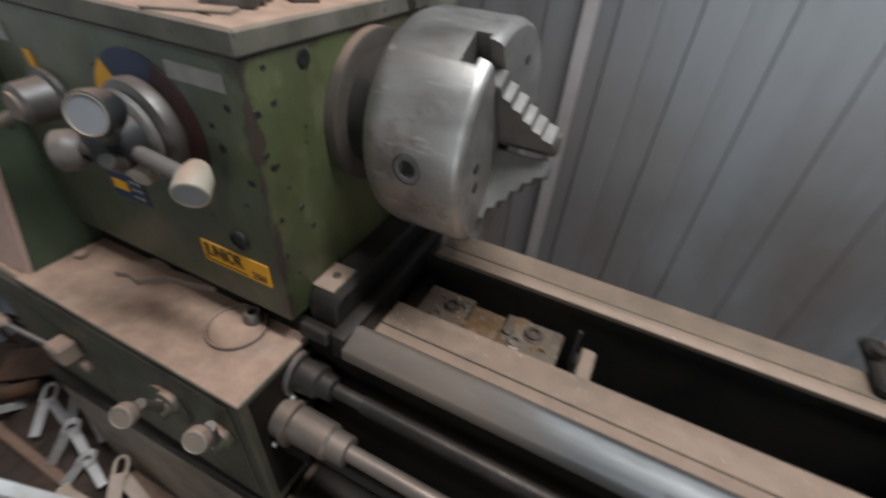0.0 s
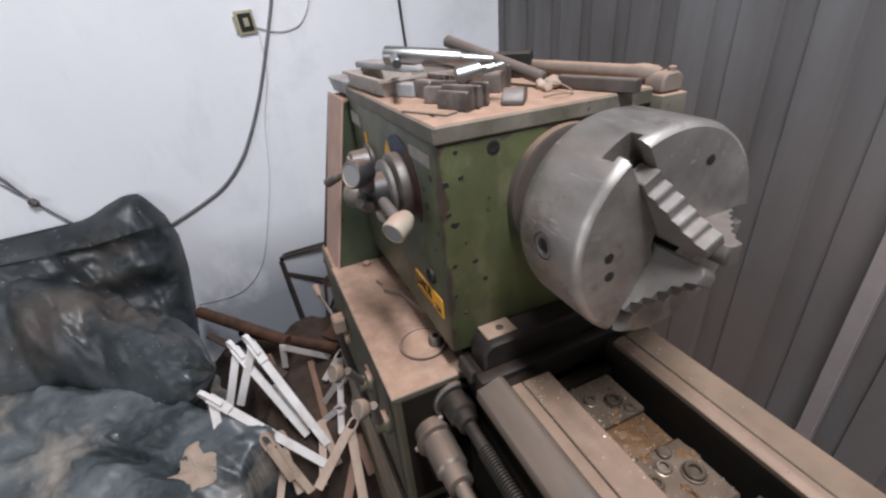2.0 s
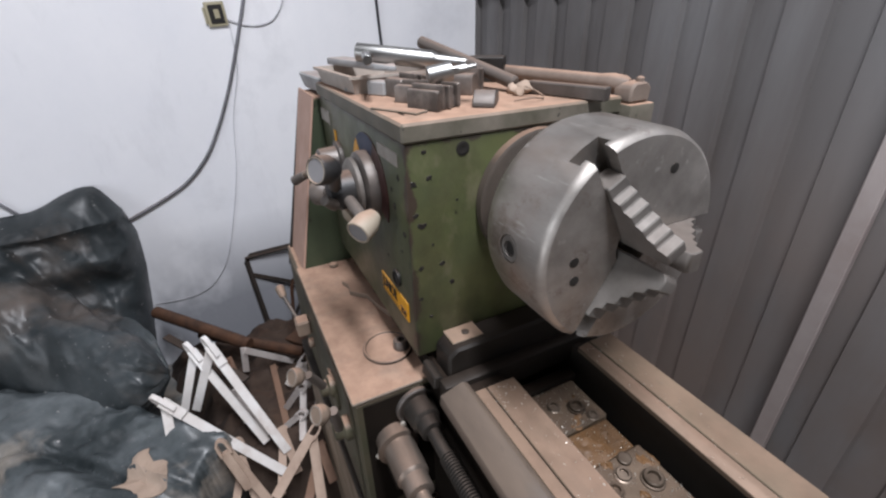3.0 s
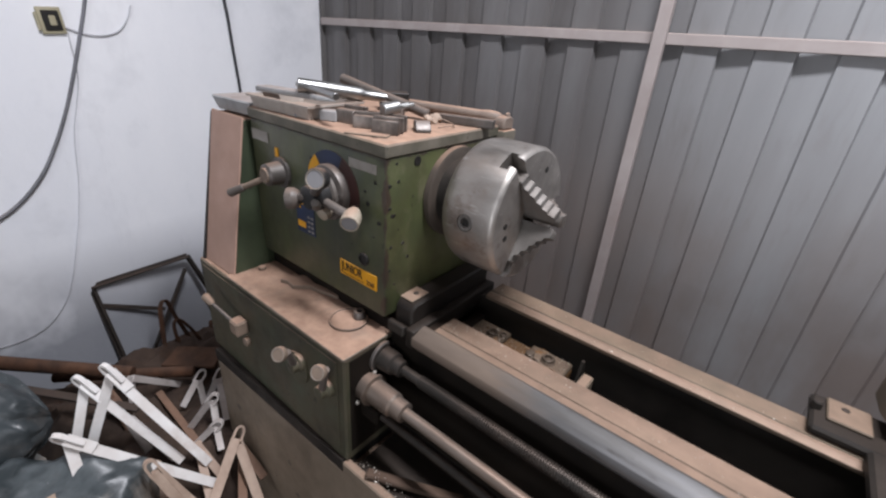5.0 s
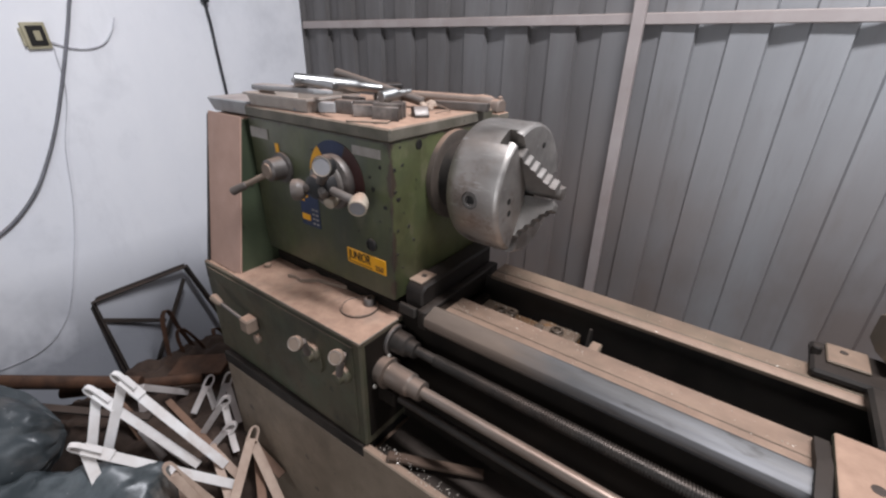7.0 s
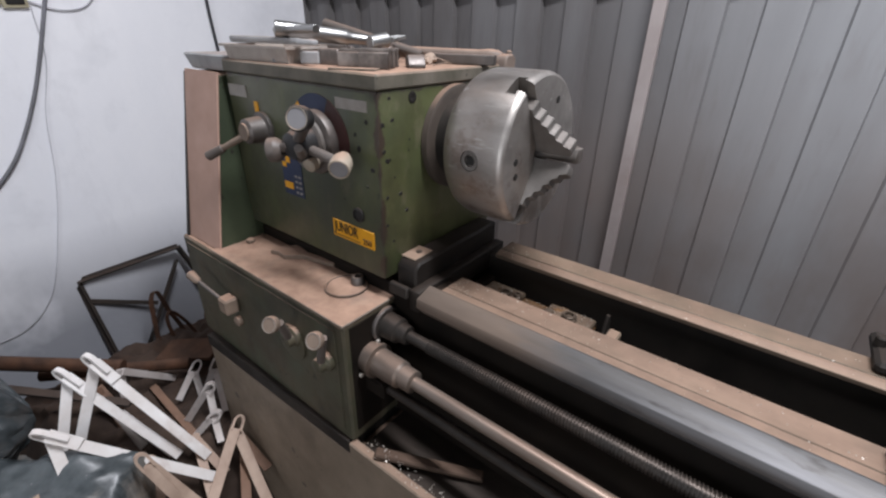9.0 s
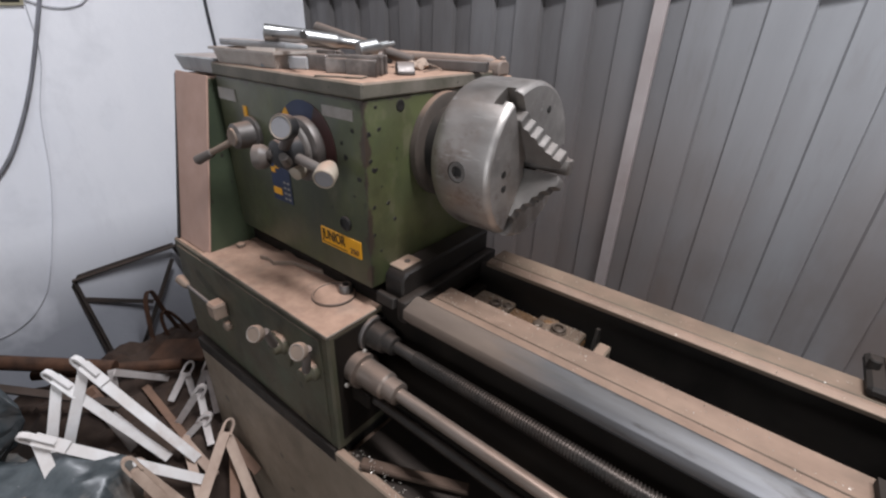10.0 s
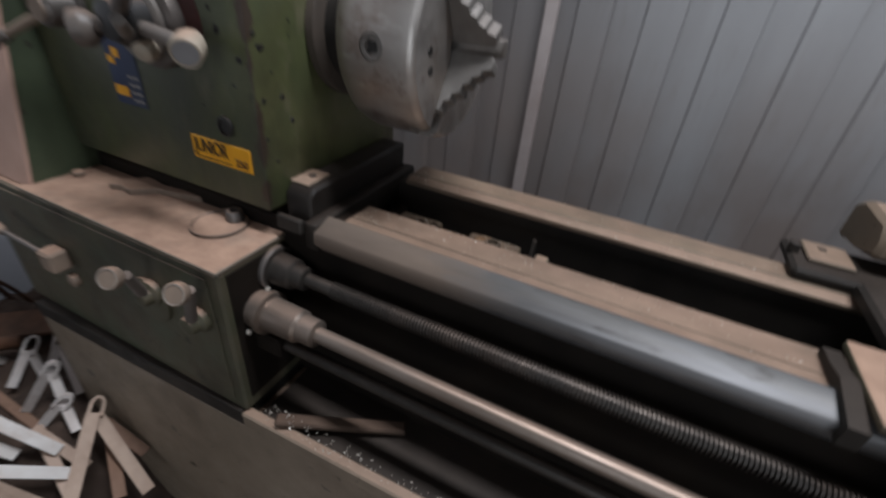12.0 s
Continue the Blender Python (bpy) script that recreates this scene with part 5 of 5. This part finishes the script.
strap((-0.500, -0.362, 0.470), [(-0.465, -0.335, 0.350), (-0.445, -0.300, 0.30)], 0.022, STRAP_TAN, "tan folded strap beside the plastic sheet", 0.024, flat=False)
strap((-0.836, -0.125, 0.385), [(-0.820, -0.190, 0.325), (-0.795, -0.133, 0.310)], 0.019, STRAP_GREY, "pale dusty folded strap near the stand", 0.024, flat=False)
strap((-0.798, -0.078, 0.385), [(-0.780, -0.131, 0.325), (-0.668, -0.120, 0.325)], 0.019, STRAP_GREY, "pale dusty folded strap against the stand", 0.024, flat=False)
strap((-0.668, -0.153, 0.430), [(-0.718, -0.210, 0.325), (-0.592, -0.180, 0.325)], 0.019, STRAP_GREY, "pale dusty folded strap leaning on another", 0.024, flat=False)
strap((-0.622, -0.174, 0.372), [(-0.655, -0.222, 0.315), (-0.572, -0.185, 0.325)], 0.018, STRAP_GREY, "short pale folded strap", 0.020, flat=False)
strap((-0.930, -0.215, 0.335), [(-0.645, -0.217, 0.315), (-0.86, -0.26, 0.25)], 0.020, STRAP_BROWN, "brown rusting strap under white ones", 0)
strap((-0.870, -0.285, 0.482), [(-0.958, -0.133, 0.290), (-0.885, -0.30, 0.38)], 0.020, STRAP_GREY, "pale strap lying behind the others", 0)
strap((-0.560, -0.340, 0.375), [(-0.470, -0.330, 0.28), (-0.440, -0.400, 0.26)], 0.020, STRAP_TAN, "tan folded strap among the lower ones", 0.034, flat=False)
strap((-0.760, -0.340, 0.430), [(-0.715, -0.320, 0.30), (-0.66, -0.28, 0.30)], 0.022, STRAP_GREY, "grey strap standing in the heap", 0)
strap((-0.620, -0.230, 0.360), [(-0.500, -0.215, 0.29), (-0.47, -0.27, 0.27)], 0.022, STRAP_TAN, "tan strap half buried in the heap", 0)
strap((-0.905, -0.345, 0.440), [(-0.860, -0.330, 0.31), (-0.80, -0.31, 0.31)], 0.020, STRAP_BROWN, "brown strap standing in the heap", 0)
strap((-0.540, -0.140, 0.330), [(-0.430, -0.135, 0.285), (-0.40, -0.22, 0.26)], 0.024, STRAP_BROWN, "brown strap along the stand", 0)

# rusty pipes and bars behind the straps
for a, b, r, lab in (((-1.225, -0.552, 0.492), (-0.930, -0.270, 0.450), 0.021, "rusty iron pipe lying on the heap"),
                     ((-1.150, -0.430, 0.400), (-0.900, -0.110, 0.375), 0.018, "rusty iron pipe lying deeper in the heap")):
    solo("rusty_pipe", rod(B(), a, b, r, r, 16, 0.002), RUST, lab, "pipe", "rusty pipes on the heap")
solo("flat_iron", bar(B(), (-1.130, -0.530, 0.440), (-0.820, -0.300, 0.400), 0.026, 0.008, bev=0.001), DARK_IRON, "dark flat iron bar under a rusty pipe", "bar")
solo("rusty_plate", box(B(), -0.11, 0.11, -0.05, 0.05, 0, 0.012, 0.003, pose(-1.02, -0.06, 0.330, 8, -10, 30)), RUST, "rust-red iron plate on the heap", "plate")
for pts, width in ((((-1.16, -0.02, 0.16), (-1.20, -0.012, 0.30), (-1.22, -0.035, 0.40), (-1.22, -0.055, 0.49), (-1.22, -0.078, 0.47), (-1.20, -0.095, 0.38), (-1.15, -0.12, 0.22)), 0.020),
                   (((-1.12, 0.03, 0.16), (-1.17, 0.015, 0.30), (-1.20, -0.030, 0.40), (-1.20, -0.055, 0.37), (-1.16, -0.050, 0.24)), 0.016),
                   (((-1.10, 0.10, 0.14), (-1.16, 0.07, 0.27), (-1.21, 0.085, 0.33), (-1.21, 0.125, 0.28), (-1.16, 0.14, 0.15)), 0.018)):
    solo("bent_strip", ribbon(B(), spline(pts, 7), (0.8, 0.5, 0.3), width, 0.003), RUST, "brown bent steel strip standing in the heap", "strip", "bent strips in the heap")


def patch(x0, x1, y0, y1, nx, ny, fn, skirt=0.0):
    """A surface z = fn(x, y) over a rectangle, closed down to the ground round its edge."""
    bm = B()
    g = [[bm.verts.new((x0 + (x1 - x0) * i / nx, y0 + (y1 - y0) * j / ny, 0)) for j in range(ny + 1)] for i in range(nx + 1)]
    for row in g:
        for vtx in row:
            vtx.co = fn(vtx.co.x, vtx.co.y)
    for i in range(nx):
        for j in range(ny):
            bm.faces.new((g[i][j], g[i + 1][j], g[i + 1][j + 1], g[i][j + 1]))
    rim = [g[i][0] for i in range(nx + 1)] + [g[nx][j] for j in range(1, ny + 1)] + [g[i][ny] for i in range(nx - 1, -1, -1)] + [g[0][j] for j in range(ny - 1, 0, -1)]
    low = [bm.verts.new((vtx.co.x, vtx.co.y, skirt)) for vtx in rim]
    for k in range(len(rim)):
        bm.faces.new((rim[k], rim[(k + 1) % len(rim)], low[(k + 1) % len(rim)], low[k]))
    return bm


def step(a, b, x):
    t = min(1, max(0, (x - a) / (b - a)))
    return t * t * (3 - 2 * t)


def heap(x, y):
    h = 0.27 * step(-1.44, -1.2, x) * step(0.35, 0.05, y) * step(-0.62, -0.40, y - 0.25 * (x + 0.9)) * step(-0.40, -0.62, x) + 0.04
    h += (0.02 + 0.1 * h) * noise.noise(Vector((x * 6, y * 6, 0))) + 0.030 * noise.noise(Vector((x * 19, y * 19, 3))) + 0.016 * abs(noise.noise(Vector((x * 45, y * 45, 5))))
    return Vector((x, y, max(0.004, h)))


solo("scrap_heap", patch(-1.42, -0.30, -0.95, 0.70, 90, 120, heap), DIRT, "dark rusty heap of scrap and dirt on the floor", "scrap heap", kind="stuff")


# ---- plastic sheeting ----
def facet(u, v, seed):
    """Random planes over a lattice of triangles, 0 to 1: the flats and creases of crumpled film."""
    i, j = math.floor(u), math.floor(v)
    fu, fv = u - i, v - j

    def r(a, c):
        return noise.cell(Vector((a + 0.5, c + 0.5, seed + 0.5)))
    if (i + j) % 2:
        i, fu = i + 1, 1 - fu
        s = -1
    else:
        s = 1
    if fu + fv < 1:
        o = r(i, j)
        return 0.5 + 0.5 * (o + (r(i + s, j) - o) * fu + (r(i, j + 1) - o) * fv)
    o = r(i + s, j + 1)
    return 0.5 + 0.5 * (o + (r(i, j + 1) - o) * (1 - fu) + (r(i + s, j) - o) * (1 - fv))


def crumple(x, y, seed, size, long=1.8, turn=0.3):
    """Creased flats at three sizes, longer along the folds."""
    c, s = math.cos(turn), math.sin(turn)
    u, v = (x * c + y * s) / size, (y * c - x * s) / (size * long)
    u, v = u + 0.12 * noise.noise(Vector((x * 4, y * 4, seed))), v + 0.12 * noise.noise(Vector((x * 4, y * 4, seed + 5)))
    return 0.50 * facet(u, v, seed) + 0.34 * facet(u * 1.9 + 0.5 * v, v * 1.9, seed + 1) + 0.16 * facet(u * 3.7, v * 3.5 + 0.8 * u, seed + 2)


def tarp(x, y):
    """Slack folds that run along the heap's edge: a crest, a lower lip, then a spread skirt."""
    a, c = 0.64 * x + 0.77 * y, 0.77 * x - 0.64 * y
    c += 0.022 * noise.noise(Vector((a * 4, 0.3, 7))) + 0.012 * noise.noise(Vector((a * 11, 0.3, 9)))
    body = step(-0.28, -0.20, c)
    h = 0.20 + 0.285 * step(-0.262, -0.205, c)
    h -= 0.030 * step(-0.170, -0.090, c) + 0.040 * step(-0.082, -0.066, c)
    h -= 0.10 * step(-0.05, 0.12, c) + 0.08 * step(0.12, 0.40, c)
    h -= 0.035 * step(-0.76, -0.64, a)
    folds = 0.110 * (crumple(x, y, 3.0, 0.13, 2.6, -0.69) - 0.5) + 0.060 * (crumple(x, y, 9.0, 0.065, 2.0, -0.45) - 0.5)
    folds += 0.030 * (crumple(x, y, 15.0, 0.034, 1.6, -0.9) - 0.5)
    h += folds * (0.3 + 0.7 * body) * (1 - 0.45 * step(-0.80, -0.66, a))
    keep = step(-0.612, -0.645, a + 0.010 * math.sin(40 * c) + 0.16 * step(-0.10, 0.05, c) * (c + 0.10))
    return Vector((x, y, 0.03 + (h - 0.03) * keep))


def film(x0, x1, y0, y1, size, fn, skirt=0.0):
    """A draped film over a plan rectangle, as a fine smooth sheet closed down to the floor."""
    return patch(x0, x1, y0, y1, round((x1 - x0) / size), round((y1 - y0) / size), fn, skirt)


SHEET = film(-1.30, -0.28, -1.9, -0.34, 0.0095, tarp)
SHEET_TREE = BVHTree.FromBMesh(SHEET)
solo("plastic_sheet", SHEET, TARP, "crumpled grey plastic sheet over a pile", "plastic sheet", crease=60)


def on_sheet(x, y, lift):
    hit = SHEET_TREE.ray_cast(Vector((x, y, 2.0)), Vector((0, 0, -1)))[0]
    return Vector((x, y, hit.z + lift))


def end_y(z):
    """Where the covered stack ends, by height."""
    pts = ((0.0, -0.66), (0.25, -0.625), (0.45, -0.585), (0.62, -0.556), (0.75, -0.545), (0.84, -0.560), (0.90, -0.600), (0.95, -0.66))
    for (z0, a), (z1, b) in zip(pts, pts[1:]):
        if z <= z1:
            return a + (b - a) * (z - z0) / (z1 - z0)
    return pts[-1][1]


def between(pts, y):
    """Straight steps through (y, value) pairs."""
    for (y0, a), (y1, b) in zip(pts, pts[1:]):
        if y <= y1:
            return a + (b - a) * max(0.0, (y - y0) / (y1 - y0))
    return pts[-1][1]


def cover():
    """A film hung over a stack at the wall: a shoulder with a ledge, an overlapping panel and a rounded end."""
    prof = spline([(-1.405, 0, 0.880), (-1.35, 0, 0.912), (-1.28, 0, 0.880), (-1.225, 0, 0.800), (-1.185, 0, 0.720), (-1.14, 0, 0.630), (-1.085, 0, 0.530), (-1.03, 0, 0.430), (-0.98, 0, 0.310), (-0.95, 0, 0.150), (-0.94, 0, 0.0)], 13)
    bm, rows = B(), []
    nu = 170
    for i in range(nu + 1):
        u = i / nu
        row = []
        for p in prof:
            ye = end_y(p.z)
            y = -1.9 + (ye + 1.9) * (1 - (1 - u) ** 1.7)
            q = max(0.0, min(1.0, (y - (ye - 0.16)) / 0.16))
            front = math.sqrt(max(0.0, 1 - q ** 2.6))
            z = p.z + 0.030 * math.exp(-((y + 0.64) / 0.07) ** 2) * step(0.80, 0.90, p.z) - 0.022 * step(-0.70, -0.80, y) * step(0.8, 0.9, p.z)
            wall = west_x(y) + 0.012
            x = wall + (max(p.x, wall) - wall) * front
            d = p.z - (0.832 - 0.03 * (y + 0.7))
            out = 0.034 * (math.exp(-d / 0.045) if d > 0 else math.exp(d / 0.010))
            out += 0.036 * step(0.0, 0.022, -0.733 - 0.54 * (p.z - 0.625) - y) * step(0.90, 0.83, p.z)
            out -= 0.075 * step(0.74, 0.64, p.z)
            calm = 1 - 0.75 * step(0.85, 0.91, p.z)
            out += calm * (0.155 * (crumple(y, p.z, 23.0, 0.24, 1.4, 0.7) - 0.5) + 0.075 * (crumple(y, p.z, 31.0, 0.10, 1.5, 0.4) - 0.5) + 0.020 * (crumple(y, p.z, 37.0, 0.045, 1.5, 0.2) - 0.5))
            out *= 0.25 + 0.75 * front
            row.append(bm.verts.new((x + out * 0.8, y, max(0.0, z + 0.25 * out))))
        rows.append(row)
    for a, b in zip(rows, rows[1:]):
        for k in range(len(a) - 1):
            bm.faces.new((a[k], a[k + 1], b[k + 1], b[k]))
    return bm


def roll():
    """The slack lower fold of the cover, a bulging roll with a drooping closed end."""
    top = ((-1.9, 0.92), (-0.96, 0.800), (-0.84, 0.742), (-0.75, 0.690), (-0.66, 0.665), (-0.58, 0.640), (-0.53, 0.610), (-0.50, 0.575), (-0.482, 0.540))
    low = ((-1.9, 0.0), (-0.80, 0.05), (-0.70, 0.22), (-0.62, 0.36), (-0.56, 0.42), (-0.51, 0.465), (-0.482, 0.510))
    half = ((-1.9, 0.17), (-1.0, 0.16), (-0.70, 0.150), (-0.60, 0.130), (-0.54, 0.095), (-0.505, 0.055), (-0.482, 0.014))
    mid = ((-1.9, -1.36), (-1.0, -1.20), (-0.80, -1.06), (-0.70, -0.98), (-0.60, -0.89), (-0.55, -0.845), (-0.482, -0.80))
    bm, rings = B(), []
    ny, na = 120, 84
    for i in range(ny + 1):
        y = -0.482 - 1.42 * (1 - i / ny) ** 1.5
        zt, zb, hw, xc = between(top, y), between(low, y), between(half, y), between(mid, y)
        ring = []
        for k in range(na):
            t = 2 * math.pi * k / na
            ct, st = math.cos(t), math.sin(t)
            x = xc + hw * math.copysign(abs(ct) ** 0.7, ct)
            z = (zt + zb) / 2 + (zt - zb) / 2 * math.copysign(abs(st) ** 0.7, st)
            x += 0.10 * hw / 0.2 * (0.5 - (z - zb) / (zt - zb)) * 1.2
            g = 0.090 * (crumple(y, t * 0.20, 43.0, 0.15, 1.3, 0.5) - 0.5) + 0.070 * (crumple(y, t * 0.20, 47.0, 0.075, 1.4, -0.4) - 0.5) + 0.018 * (crumple(y, t * 0.2, 53.0, 0.035, 1.4, 0.2) - 0.5)
            g *= min(1.0, hw / 0.085) * math.sin(t / 2) ** 0.3
            ring.append(bm.verts.new((x + g * ct, y + 0.3 * g, max(0.0, z + g * st))))
        rings.append(ring)
    for a, b in zip(rings, rings[1:]):
        for k in range(na):
            bm.faces.new((a[k], a[(k + 1) % na], b[(k + 1) % na], b[k]))
    bm.faces.new(rings[0]), bm.faces.new(rings[-1])
    return bm


wrap = thing("plastic_cover", "black plastic cover draped over a stack at the wall", "plastic cover", (-1.1, -1.0, 0.0))
part("upper_drape", cover(), BAG, wrap)
part("lower_fold", roll(), BAG, wrap, "slack teal-grey fold of plastic")
bm = B()
rnd = random.Random(9)
corners = [(0.062, 0.004), (0.040, 0.034), (0.004, 0.026), (-0.022, 0.046), (-0.060, 0.030), (-0.052, -0.006), (-0.070, -0.034), (-0.020, -0.030), (0.022, -0.048), (0.050, -0.026)]
PX, PY, turn_p = -0.545, -0.545, 0.9
ring = []
for k, (u, v) in enumerate(corners):
    u2, v2 = corners[(k + 1) % len(corners)]
    for f in (0.0, 0.33, 0.67):
        p, q = u + (u2 - u) * f + rnd.uniform(-0.003, 0.003), v + (v2 - v) * f + rnd.uniform(-0.003, 0.003)
        ring.append((PX + p * math.cos(turn_p) - q * math.sin(turn_p), PY + p * math.sin(turn_p) + q * math.cos(turn_p)))
levels = [[bm.verts.new(on_sheet(PX + (px - PX) * f, PY + (py - PY) * f, 0.005)) for px, py in ring] for f in (1.0, 0.75, 0.5, 0.25)]
under = [bm.verts.new(vtx.co - Vector((0, 0, 0.003))) for vtx in levels[0]]
mid = bm.verts.new(on_sheet(PX, PY, 0.005))
m = len(ring)
for a, b in zip(levels, levels[1:]):
    for i in range(m):
        bm.faces.new((a[i], a[(i + 1) % m], b[(i + 1) % m], b[i]))
for i in range(m):
    bm.faces.new((levels[-1][i], levels[-1][(i + 1) % m], mid))
    bm.faces.new((under[i], under[(i + 1) % m], levels[0][(i + 1) % m], levels[0][i]))
solo("paper_scrap", bm, PAPER, "torn tan paper scrap on the plastic sheet", "paper")

# ---- swarf ----
bm = B()
rnd = random.Random(4)


def fleck(x, y, z, s):
    m = pose(x, y, z, rnd.uniform(0, 360), rnd.uniform(0, 360), rnd.uniform(0, 360))
    box(bm, -s, s, -s * 0.45, s * 0.45, -s * 0.12, s * 0.12, 0, m)
for i in range(700):
    x = rnd.uniform(0.014, 0.238)
    fleck(x, rnd.uniform(0.115, 0.225), 0.8745 if 0.092 < x < 0.148 else 0.8850, 0.0005 + 0.0017 * rnd.random() ** 4)
for i in range(160):
    fleck(0.02 + 0.6 * rnd.random() ** 1.6, rnd.uniform(0.050, 0.110), 0.9437, rnd.uniform(0.0006, 0.0016))
for i in range(80):
    fleck(0.02 + 0.6 * rnd.random() ** 1.6, rnd.uniform(0.235, 0.285), 0.9452, rnd.uniform(0.0006, 0.0014))
for i in range(220):
    fleck(rnd.uniform(-0.05, 0.75), rnd.uniform(-0.114, -0.085), 0.6435 if rnd.random() < 0.6 else 0.644, rnd.uniform(0.0008, 0.0022))
solo("swarf", bm, CHIP, "scattered bright metal swarf", "swarf", kind="stuff", smooth=False)
